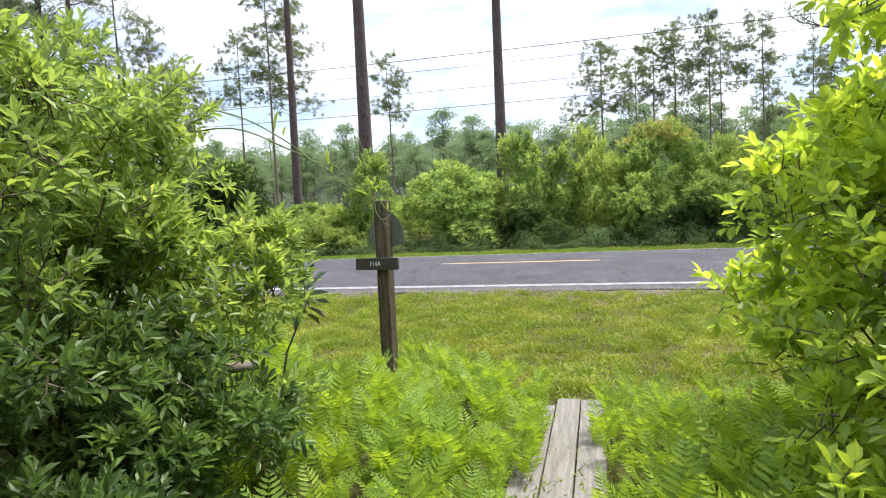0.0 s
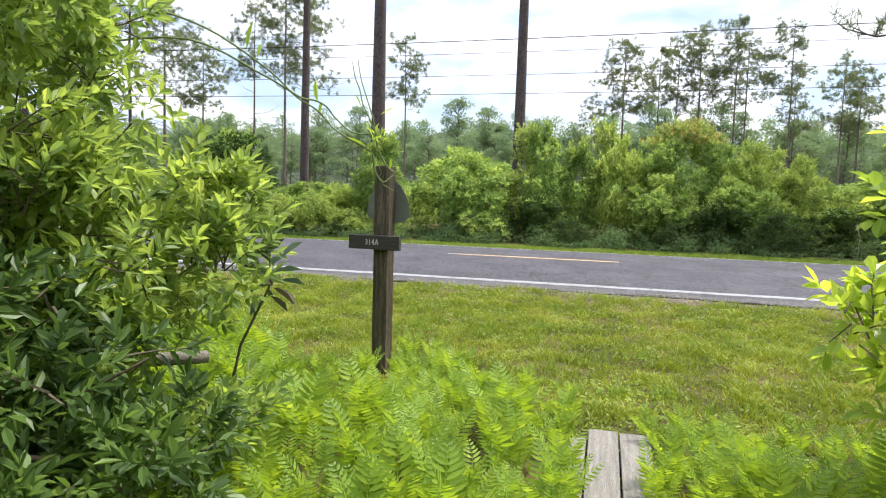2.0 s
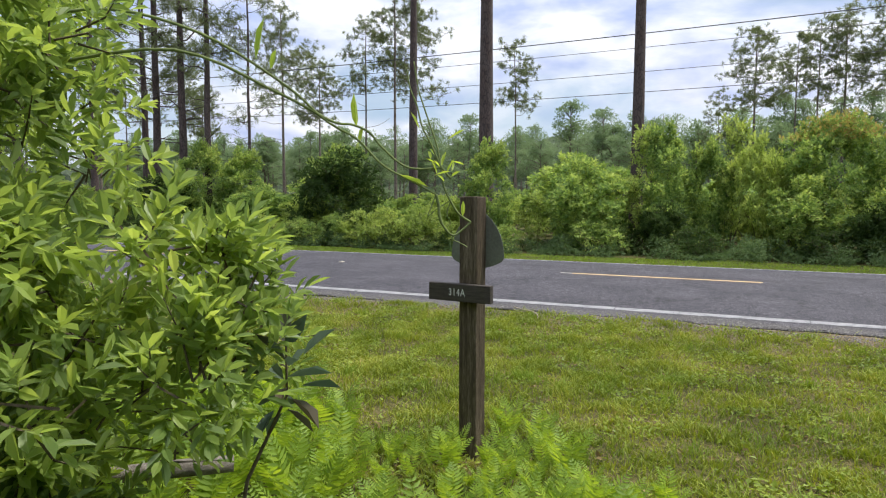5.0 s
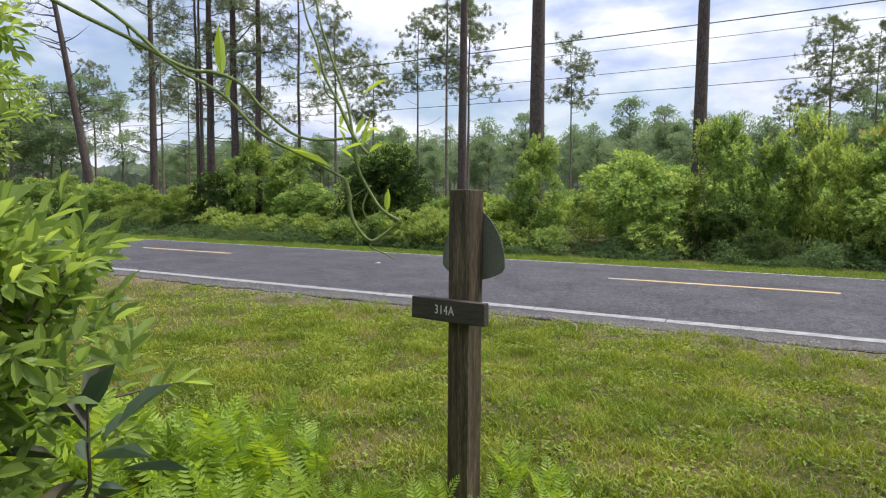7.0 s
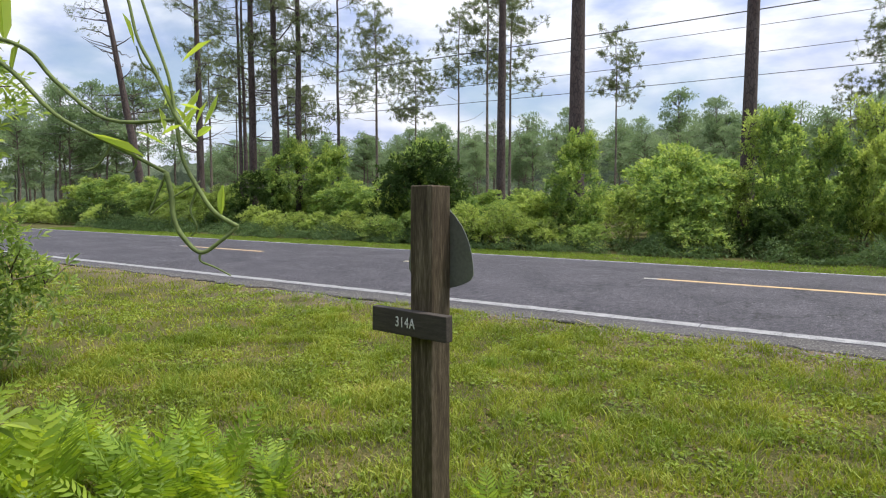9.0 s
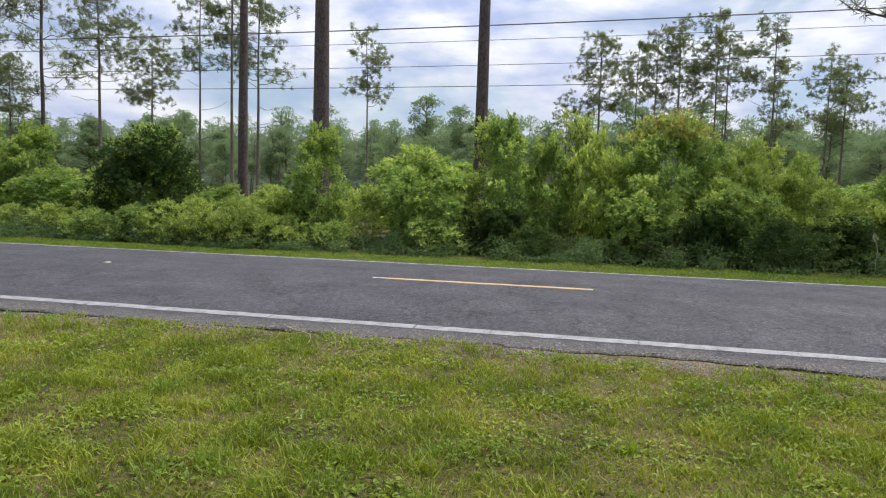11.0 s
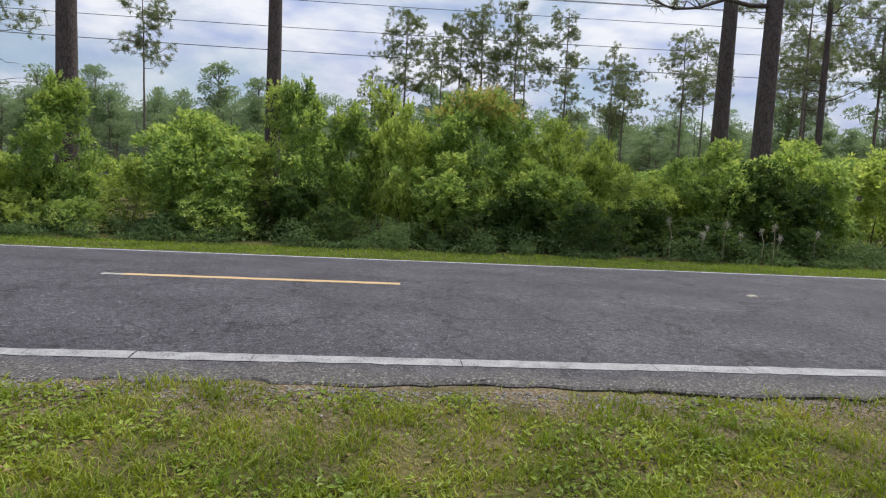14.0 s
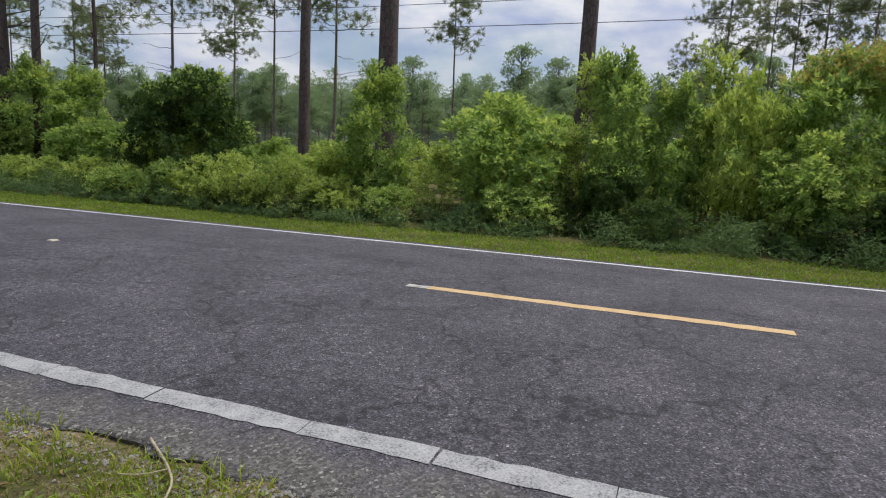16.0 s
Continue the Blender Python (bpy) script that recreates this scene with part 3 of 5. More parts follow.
# ---- trees ----
def pine_parts(seed, height, r0, crown_from, n_branch, reach, tufts, needle=0.26, blade=0.022, blades=12, bark=M_BARK_FAR, seg=8, lean=0.02, dead=0):
    """Trunk and crown meshes of a longleaf pine with open, tufted branches."""
    r = np.random.default_rng(seed)
    n = 14
    z = np.linspace(-0.3, height, n)
    t = np.clip(z / height, 0, 1)
    off = np.cumsum(r.normal(0, lean, (n, 2)), axis=0) * (height / 14)
    off -= off[0]
    off *= t[:, None]
    pts = np.column_stack([off, z])
    rad = r0 * (1 - 0.78 * t) + r0 * 0.35 * np.exp(-np.clip(z, 0, None) / 0.35)
    groups = [tube(pts, rad, seg)]
    wood = []
    TP, TD = [], []
    for b in range(n_branch + dead):
        f = crown_from + (1 - crown_from) * ((b + r.random()) / n_branch) ** 0.9 if b < n_branch else crown_from * r.uniform(0.55, 1.0)
        f = min(f, 0.985)
        p0 = np.array([np.interp(f * height, z, pts[:, 0]), np.interp(f * height, z, pts[:, 1]), f * height])
        a = r.uniform(0, 6.283)
        taper = (1 - 0.62 * ((f - crown_from) / max(1e-3, 1 - crown_from)) ** 2.0) if b < n_branch else 0.8
        ln = reach * max(0.25, taper) * r.uniform(0.65, 1.15)
        s = np.linspace(0, 1, 6)
        rise = r.uniform(-0.15, 0.35)
        bend = r.uniform(0.1, 0.4)
        d = np.array([math.cos(a), math.sin(a), 0])
        q = np.array([-d[1], d[0], 0]) * r.uniform(-0.25, 0.25)
        bp = p0 + s[:, None] * ln * d + (s ** 2)[:, None] * ln * q + np.outer(rise * s * ln + bend * s ** 2 * ln * 0.6, [0, 0, 1])
        bp[1:] += r.normal(0, 0.03 * ln, (5, 3))
        br = max(0.012, r0 * 0.20 * taper)
        wood.append(tube(bp, np.linspace(br, 0.008, 6), 5))
        if b >= n_branch:
            continue
        m = max(4, int(tufts * taper * r.uniform(0.6, 1.3)))
        nodes = [np.array([np.interp(u, s, bp[:, i]) for i in range(3)]) for u in r.uniform(0.25, 1.0, 5) ** 0.8]
        for k in range(m):
            c = nodes[k % 5]
            side = r.normal(0, 1, 3) * np.array([1, 1, 0.6])
            side = side / np.linalg.norm(side) * (r.random() ** 0.6) * 0.50 * (0.45 + 0.55 * ln)
            tp = c + side + np.array([0, 0, 0.06 * ln])
            if k % 2 == 0:
                wood.append(tube([c, (c + tp) / 2 + [0, 0, -0.02], tp], [0.012, 0.008, 0.004], 3, False))
            TP.append(tp)
            TD.append(unit(side + np.array([0, 0, 0.25 * ln]) + d * 0.3 * ln))
    for k in range(4):
        TP.append(pts[-1] + r.normal(0, 0.15, 3))
        TD.append(unit(np.array([0, 0, 1.0]) + r.normal(0, 0.3, 3)))
    TP, TD = np.array(TP), np.array(TD)
    P = np.repeat(TP, blades, 0)
    D = unit(np.repeat(TD, blades, 0) * 0.6 + unit(r.normal(0, 1, (len(P), 3))))
    crown = leaves(r, P, D, needle, blade, 0.1, False, 0.15)
    trunk_me = tri_mesh("trunk", *join(*groups), [bark], smooth=True)
    limb_me = tri_mesh("branchwork", *join(*wood), [bark], smooth=True)
    return trunk_me, limb_me, tri_mesh("crown", *crown, [L_NEEDLE])


def pine(name, m, parts3, label, group="", category="pine tree"):
    ob = thing(name, m, label, category, group)
    for nm, me in zip(("trunk", "branchwork", "crown"), parts3):
        tagged(part(nm, me, ob), kind="" if nm == "trunk" else "stuff")
    return ob


def place(x, y, s=1.0, rz=0.0, sz=None, tilt=0.0):
    return pose(x, y, float(ground_z(x, y)) - 0.03, tilt, 0, rz) @ Matrix.Diagonal((s, s, sz or s, 1))


# great trunks behind the roadside shrubs
BIG = [(-5.6, 13.45, 0.30, 24, 21, 0.5), (-0.31, 13.58, 0.225, 23, 22, -0.3), (13.67, 16.0, 0.29, 25, 23, 1.4), (13.6, 13.4, 0.29, 25, 24, 2.0), (-9.9, 16.0, 0.205, 22, 25, 0.2)]
for bx, by, r0, h, sd, tl in BIG:
    me3 = pine_parts(sd, h, r0, 0.6, 18, 2.8, 26, 0.3, 0.03, 10, M_BARK, 12, 0.012)
    mature = pine("pine_tree", place(bx, by), me3, "tall mature pine with a dark scaly straight trunk", "mature pines")
    if (bx, by) == (13.6, 13.4):
        limb = mature
# one long bare limb of the pine at the bend of the thicket
r = np.random.default_rng(66)
limb_pts = np.array([(13.5, 13.4, 6.85), (12.8, 13.3, 6.8), (12.0, 13.1, 6.85), (11.3, 13.2, 6.6), (10.5, 13.0, 6.45), (9.6, 13.1, 6.75)])
wood = [tube(limb_pts, [0.075, 0.06, 0.05, 0.04, 0.03, 0.012], 6)]
TP = []
for k in range(16):
    u = r.uniform(0.25, 1.0) * 5
    c0 = np.array([np.interp(u, range(6), limb_pts[:, i]) for i in range(3)])
    e = c0 + [r.uniform(-0.9, 0.3), r.uniform(-0.6, 0.6), r.uniform(-0.1, 0.6)]
    wood.append(tube([c0, (c0 + e) / 2 + r.normal(0, 0.06, 3), e], [0.022, 0.014, 0.006], 4, False))
    TP.append(e)
P = np.repeat(np.array(TP), 30, 0) + r.normal(0, 0.05, (480, 3))
limb_shift = limb.matrix_basis.inverted()
low_limb = part("limb", tri_mesh("limb", *join(*wood), [M_BARK], smooth=True), limb, "long crooked bare limb")
low_limb.matrix_basis = limb_shift
tagged(part("needles", tri_mesh("needles", *leaves(r, P, unit(r.normal(0, 1, P.shape)) + [0, 0, 0.3], 0.28, 0.02), [L_NEEDLE]), low_limb), kind="stuff")
# leaning group further along the road
for bx, by, r0, h, sd in ((-18.95, 13.4, 0.17, 19, 31), (-20.1, 13.1, 0.20, 20, 32), (-22.2, 13.5, 0.21, 20, 33), (-31.2, 16.9, 0.25, 20, 34), 
                          (-22.6, 13.1, 0.10, 17, 36), (-17.6, 14.6, 0.09, 14, 39), (-24.6, 15.0, 0.12, 16, 40), (19.6, 19.5, 0.16, 20, 38)):
    me3 = pine_parts(sd, h, r0, 0.36, 24, 2.0, 26, 0.28, 0.024, 11, M_BARK, 10, 0.03, dead=8)
    pine("pine_tree", place(bx, by), me3, "dark-trunked pine standing in the roadside thicket", "thicket pines")
lean = Matrix.Rotation(radians(9), 4, Vector((0.55, -0.83, 0)))
pine("pine_tree", place(-36.0, 16.3) @ lean, pine_parts(35, 19, 0.3, 0.62, 11, 2.4, 20, 0.26, 0.02, 9, M_BARK, 10, 0.03, dead=14), "dark leaning pine with bare dead limbs", "thicket pines")
# slender pines with open crowns against the sky
OPEN = [pine_parts(50, 12, 0.085, 0.58, 20, 1.9, 18, 0.25, 0.021, 24), pine_parts(51, 14, 0.12, 0.56, 26, 2.5, 24, 0.26, 0.022, 24, dead=4),
        pine_parts(52, 14, 0.10, 0.62, 20, 2.1, 22, 0.26, 0.022, 24, dead=3), pine_parts(53, 13, 0.12, 0.56, 28, 2.4, 24, 0.26, 0.022, 24),
        pine_parts(54, 15, 0.10, 0.68, 18, 1.9, 22, 0.26, 0.022, 24, dead=3)]
SLIM = [(-10.7, 32.4, 0, 1.0), (-23.5, 24.4, 1, 0.96), (-29.5, 36.7, 3, 1.02), (-18.6, 26.4, 2, 0.92), (-15.5, 24.6, 4, 1.06), (-16.1, 28.4, 1, 0.99),
        (3.6, 35.5, 3, 0.93), (7.4, 40.0, 2, 0.95), (9.0, 40.5, 1, 1.0), (11.3, 40.0, 4, 0.98), (12.6, 43.0, 2, 0.98), (14.9, 40.0, 2, 1.0), (17.2, 37.0, 0, 0.92),
        (1.6, 37.0, 0, 0.72), (6.0, 38.0, 4, 0.8), (19.5, 41.0, 3, 0.85), (22.5, 38.0, 1, 0.9), (26.0, 42.0, 2, 0.95), (-41.0, 33.0, 1, 1.0),
        (-46.0, 40.0, 3, 1.0), (16.2, 44.0, 0, 0.85), (30.0, 36.0, 3, 0.95), (34.0, 44.0, 1, 1.0), (-52.0, 36.0, 2, 1.05),
        (21.0, 26.0, 4, 1.0), (24.5, 28.0, 1, 0.95), (29.5, 29.0, 3, 1.0),
        (-44.0, 27.0, 1, 1.05),
        (-55.0, 28.0, 1, 1.0)]
for i, (bx, by, v, s) in enumerate(SLIM):
    pine("pine_tree", place(bx, by, s, 47 * i), OPEN[v], "slender pine with an open tufted crown on a bare trunk", "open pines")


def far_tree_parts(seed, height, r0, crown_from, rw, n, dense):
    """A far tree: trunk and a ragged crown of leafy clumps."""
    r = np.random.default_rng(seed)
    z = np.linspace(-0.3, height * 0.95, 7)
    pts = np.column_stack([np.cumsum(r.normal(0, 0.07, (7, 2)), 0), z])
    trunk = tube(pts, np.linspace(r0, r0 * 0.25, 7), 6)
    clumps, limbs = [], []
    for k in range(n):
        f = crown_from + (1 - crown_from) * r.random() ** 0.9
        a = r.uniform(0, 6.28)
        w = rw * math.sqrt(max(0.06, 1 - ((f - crown_from) / (1 - crown_from) * 0.98) ** 2.4)) * r.uniform(0.15, 1.0)
        p0 = np.array([np.interp(f * height * 0.93, z, pts[:, i]) for i in range(3)])
        c = p0 + [w * math.cos(a), w * math.sin(a), r.uniform(0.0, 0.5)]
        limbs.append(tube([p0 - [0, 0, 0.3], (p0 + c) / 2, c], [0.04, 0.03, 0.012], 4, False))
        clumps.append((*c, r.uniform(0.4, 0.85), r.uniform(0.4, 0.85), r.uniform(0.25, 0.45)))
    P, D = in_blobs(r, clumps, int(dense * 1.6), 0.4, 0.25)
    crown = leaves(r, P, D + r.normal(0, 0.6, P.shape) + [0, 0, 0.2], 0.26, 0.10)
    return tri_mesh("trunk", *trunk, [M_BARK_FAR], smooth=True), tri_mesh("branchwork", *join(*limbs), [M_BARK_FAR]), tri_mesh("crown", *crown, [L_FAR_HAZED])


FARP = [far_tree_parts(60, 10.5, 0.12, 0.50, 2.2, 30, 1900), far_tree_parts(61, 11, 0.13, 0.42, 2.5, 38, 2400), far_tree_parts(62, 9, 0.10, 0.35, 2.2, 34, 2100),
        far_tree_parts(63, 11.5, 0.12, 0.6, 2.0, 26, 1700), far_tree_parts(64, 9.5, 0.15, 0.25, 2.8, 48, 3000)]
rf = random.Random(8)
for row_y, step, lo, hi in ((47, 2.6, 0.66, 0.9), (54, 2.5, 0.75, 1.0)):
    fx = -row_y * 1.5
    while fx < row_y * 1.15:
        y = row_y + rf.uniform(-3, 3)
        pine("pine_tree", place(fx + rf.uniform(-1, 1), y, rf.uniform(lo, hi), rf.uniform(0, 360)), rf.choice(FARP), "distant pine in the dense flatwoods beyond the road", "far pine woods")
        fx += step * rf.uniform(0.7, 1.4)
# deeper rows of the same woods, too far to tell apart
light = [far_tree_parts(65, 10.5, 0.12, 0.45, 2.3, 30, 950), far_tree_parts(66, 11, 0.13, 0.38, 2.5, 34, 1050), far_tree_parts(67, 10, 0.12, 0.5, 2.2, 28, 900)]
light = [[(np.array([v.co for v in me.vertices]), np.array([p.vertices for p in me.polygons])) for me in (t[0], t[2])] for t in light]
deep = ([], [])
for row_y, step, lo, hi in ((62, 2.1, 0.85, 1.08), (71, 2.2, 0.92, 1.2)):
    fx = -row_y * 1.5
    while fx < row_y * 1.15:
        tree = rf.choice(light)
        m = np.array(place(fx + rf.uniform(-1, 1), row_y + rf.uniform(-3, 3), rf.uniform(lo, hi), rf.uniform(0, 360)))
        for k in (0, 1):
            deep[k].append((tree[k][0] @ m[:3, :3].T + m[:3, 3], tree[k][1]))
        fx += step * rf.uniform(0.7, 1.4)
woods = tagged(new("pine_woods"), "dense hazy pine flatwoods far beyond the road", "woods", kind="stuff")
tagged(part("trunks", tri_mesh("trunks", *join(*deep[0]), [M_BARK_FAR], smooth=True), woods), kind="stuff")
tagged(part("crowns", tri_mesh("crowns", *join(*deep[1]), [L_FAR_HAZED]), woods), kind="stuff")
# unseen woods, added to close the place behind the walker and shade the trail
for i in range(26):
    a = radians(195 + 150 * i / 25)
    d = rf.uniform(17, 24)
    pine("pine_tree", place(3 + d * math.cos(a), -8 + d * math.sin(a), rf.uniform(0.9, 1.2), rf.uniform(0, 360)), FARP[i % 5], "unseen pine added behind the trail to shade it", "trailside woods")
for i in range(30):
    fx = -100 + 2.2 * i if i < 22 else 30 + 3.6 * (i - 22)
    pine("pine_tree", place(fx, rf.uniform(20, 38), rf.uniform(0.8, 1.05) * (1.25 if fx < -30 else 1.0), rf.uniform(0, 360)), FARP[i % 5], "distant pine in the dense flatwoods beyond the road", "far pine woods")
for i in range(44):
    fx = -56 - 3.2 * (i % 22) + rf.uniform(-2, 2)
    pine("pine_tree", place(fx, 13 + 9 * (i // 22) + rf.uniform(-1, 5) + 0.04 * (-fx - 56), rf.uniform(0.8, 1.1), rf.uniform(0, 360)), FARP[i % 5], "distant pine in the dense flatwoods beyond the road", "far pine woods")
# the last line of woods
bxs = np.linspace(-400, 400, 900)
top = 10.5 + 3.0 * value_noise(bxs, bxs * 0, 4.0, 21) + 1.6 * value_noise(bxs, bxs * 0, 1.1, 22)
bys = 96 + 8 * value_noise(bxs, bxs * 0, 9.0, 23)
prof = [(0.0, -0.5), (0.4, 1.5), (0.0, 3.0), (0.75, 4.0), (1.0, 6.0)]
V = np.concatenate([np.stack([bxs, bys + dy + 1.2 * value_noise(bxs, bxs * 0 + 7 * h, 1.5, 24), top * h - 0.3], 1) for h, dy in prof])
n = len(bxs)
a = np.arange(n - 1)
F = np.concatenate([np.stack(q, 1) for k in range(len(prof) - 1) for q in ((a + k * n, a + 1 + k * n, a + 1 + (k + 1) * n), (a + k * n, a + 1 + (k + 1) * n, a + (k + 1) * n))])
M_BACK = rough_mat("far_woods", [(0.3, (0.07, 0.09, 0.055)), (0.5, (0.13, 0.165, 0.10)), (0.7, (0.19, 0.225, 0.14))], 0.5, 2.2, 0.95, 1.0, 0.5)
tagged(new("backdrop", tri_mesh("backdrop", V, F, [M_BACK])), "solid line of woods on the horizon", "woods", kind="structure")


# ---- roadside shrubs ----
def shrub_parts(seed, blobs, n_twig, k, leaf, width, mat, tl=0.3, fine=False, stems=9, stem_r=0.02, top_mat=None, base=(0, 0), shell=0.32, fold=0.25, upward=0.2, lift=0.3):
    r = np.random.default_rng(seed)
    P, D = in_blobs(r, blobs, n_twig, shell, lift)
    ok = P[:, 2] > 0.03
    P, D = P[ok], D[ok]
    D = unit(D * 0.7 + [0, 0, upward] + r.normal(0, 0.4, P.shape))
    L = tl * r.uniform(0.6, 1.3, len(P))
    V, F = twigs(r, P, D, L, k, leaf, width, 0.9, fine, fold)
    mats, ids = [mat], None
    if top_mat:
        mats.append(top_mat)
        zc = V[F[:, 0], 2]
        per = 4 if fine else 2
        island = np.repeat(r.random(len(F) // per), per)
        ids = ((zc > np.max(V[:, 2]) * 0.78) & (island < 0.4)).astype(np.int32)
    me = tri_mesh("foliage", V, F, mats, ids)
    wood = []
    B = np.array(blobs)
    for s in range(stems):
        b = B[s % len(B)]
        end = b[:3] + unit(r.normal(0, 1, 3)) * b[3:] * 0.75
        end[2] = max(end[2], 0.25)
        p0 = np.array([base[0] + r.normal(0, 0.08), base[1] + r.normal(0, 0.08), -0.06])
        mid = (p0 + end) / 2 + r.normal(0, 0.12, 3) * np.linalg.norm(end - p0) * 0.6 + [0, 0, 0.15 * np.linalg.norm(end[:2] - p0[:2])]
        u = np.linspace(0, 1, 7)[:, None]
        wood.append(tube((1 - u) ** 2 * p0 + 2 * u * (1 - u) * mid + u ** 2 * end, np.linspace(stem_r, stem_r * 0.25, 7), 6))
    pick = r.choice(len(P), min(len(P), 700 if fine else 160), replace=False)
    for i in pick:
        a0 = P[i] - D[i] * L[i] * 0.5
        wood.append(tube([a0, P[i] + D[i] * L[i] * 0.4 + r.normal(0, 0.01, 3), P[i] + D[i] * L[i]], [0.0042, 0.003, 0.0015] if fine else [0.008, 0.006, 0.003], 3, False))
    return me, tri_mesh("branchwork", *join(*wood), [M_STEM])


def shrub(m, p2, label, group="", name="shrub", category="shrub"):
    ob = thing(name, m, label, category, group)
    tagged(part("branchwork", p2[1], ob), kind="stuff")
    tagged(part("foliage", p2[0], ob), kind="stuff")
    return ob


def mound(seed, h, r, n):
    """Leafy clumps climbing a shrub, broad below and ragged on top, with shaded hollows between."""
    q = np.random.default_rng(seed)
    out = []
    for i in range(n):
        a = 2.4 * i + q.uniform(-0.5, 0.5)
        f = (i + q.random()) / n
        z = h * (0.13 + 0.78 * f)
        w = r * math.sqrt(max(0.04, 1 - (abs(f - 0.34) / 0.70) ** 2)) * q.uniform(0.45, 0.98)
        s = r * q.uniform(0.15, 0.36)
        out.append((w * math.cos(a), w * math.sin(a), z, s, s, s * q.uniform(0.55, 0.85)))
    for i in range(6):
        a, d = q.uniform(0, 6.28), r * q.uniform(0, 0.6)
        out.append((d * math.cos(a), d * math.sin(a), h * q.uniform(0.80, 1.0), r * 0.13, r * 0.13, h * q.uniform(0.07, 0.13)))
    return out


SHR = {
    # round and tall: lime upper leaves paint in the brightness of lit tops
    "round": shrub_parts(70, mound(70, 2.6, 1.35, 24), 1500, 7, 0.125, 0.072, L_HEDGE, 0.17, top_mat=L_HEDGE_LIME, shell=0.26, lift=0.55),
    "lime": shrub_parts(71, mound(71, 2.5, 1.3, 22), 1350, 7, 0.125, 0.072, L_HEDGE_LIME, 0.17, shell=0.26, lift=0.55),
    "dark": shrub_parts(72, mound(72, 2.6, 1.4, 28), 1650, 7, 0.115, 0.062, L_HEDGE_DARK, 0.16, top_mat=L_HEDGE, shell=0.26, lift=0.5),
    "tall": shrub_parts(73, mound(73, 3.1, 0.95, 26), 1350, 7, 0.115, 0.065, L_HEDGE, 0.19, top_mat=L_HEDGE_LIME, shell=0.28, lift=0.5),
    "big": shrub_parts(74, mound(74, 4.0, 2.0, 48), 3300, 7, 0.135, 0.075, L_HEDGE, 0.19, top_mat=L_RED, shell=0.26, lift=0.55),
    "low": shrub_parts(75, mound(75, 1.25, 1.0, 20), 640, 7, 0.085, 0.048, L_HEDGE, 0.14, shell=0.28, lift=0.5),
    "lowlime": shrub_parts(76, mound(76, 1.3, 1.0, 20), 640, 7, 0.085, 0.048, L_HEDGE_LIME, 0.14, shell=0.28, lift=0.5),
    "lowdark": shrub_parts(78, mound(78, 1.25, 1.0, 22), 640, 7, 0.085, 0.048, L_HEDGE_DARK, 0.14, shell=0.28, lift=0.5),
    "thin": shrub_parts(77, mound(77, 3.2, 0.7, 14), 320, 7, 0.12, 0.065, L_HEDGE_LIME, 0.22),
}
TXT = {"round": "rounded green roadside shrub with dense leaves", "lime": "bright yellow-green roadside shrub", "dark": "dark green evergreen roadside shrub",
       "tall": "tall upright green shrub at the edge of the thicket", "big": "large broad shrub with reddish new growth on top", "low": "low green shrub in the roadside thicket",
       "lowdark": "low dark green shrub, toned for shade at the thicket's foot", "lowlime": "low yellow-green shrub in the roadside thicket", "thin": "sparse sapling with large pale leaves"}
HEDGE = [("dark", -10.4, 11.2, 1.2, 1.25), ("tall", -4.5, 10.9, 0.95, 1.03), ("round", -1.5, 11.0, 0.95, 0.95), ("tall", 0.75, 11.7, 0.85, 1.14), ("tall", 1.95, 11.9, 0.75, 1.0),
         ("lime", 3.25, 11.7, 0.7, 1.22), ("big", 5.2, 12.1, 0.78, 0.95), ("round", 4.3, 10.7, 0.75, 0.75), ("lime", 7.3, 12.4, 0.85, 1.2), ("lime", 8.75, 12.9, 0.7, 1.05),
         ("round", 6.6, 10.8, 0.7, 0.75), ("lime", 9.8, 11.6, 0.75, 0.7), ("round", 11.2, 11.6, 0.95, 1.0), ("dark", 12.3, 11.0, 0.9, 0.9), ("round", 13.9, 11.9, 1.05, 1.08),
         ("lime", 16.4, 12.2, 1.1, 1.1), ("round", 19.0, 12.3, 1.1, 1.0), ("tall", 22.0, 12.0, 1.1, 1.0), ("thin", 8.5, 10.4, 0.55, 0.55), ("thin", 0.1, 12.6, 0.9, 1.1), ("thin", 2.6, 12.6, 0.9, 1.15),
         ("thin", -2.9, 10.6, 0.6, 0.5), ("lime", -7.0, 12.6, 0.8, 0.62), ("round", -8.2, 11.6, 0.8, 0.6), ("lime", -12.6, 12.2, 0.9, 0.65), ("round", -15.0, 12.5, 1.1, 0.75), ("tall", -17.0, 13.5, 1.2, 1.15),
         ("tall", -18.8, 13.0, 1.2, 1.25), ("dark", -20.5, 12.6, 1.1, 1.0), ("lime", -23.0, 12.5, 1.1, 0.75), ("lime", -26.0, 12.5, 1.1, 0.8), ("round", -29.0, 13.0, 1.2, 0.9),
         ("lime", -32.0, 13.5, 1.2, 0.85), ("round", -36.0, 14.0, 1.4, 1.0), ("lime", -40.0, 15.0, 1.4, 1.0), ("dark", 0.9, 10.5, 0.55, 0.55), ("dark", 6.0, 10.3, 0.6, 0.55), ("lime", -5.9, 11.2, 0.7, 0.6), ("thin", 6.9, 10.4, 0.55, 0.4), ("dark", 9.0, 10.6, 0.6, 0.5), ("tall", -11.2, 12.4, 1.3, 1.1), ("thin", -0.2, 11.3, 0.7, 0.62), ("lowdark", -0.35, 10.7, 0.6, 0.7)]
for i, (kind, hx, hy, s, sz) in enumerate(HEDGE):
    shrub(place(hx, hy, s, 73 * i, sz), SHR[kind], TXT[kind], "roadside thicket")
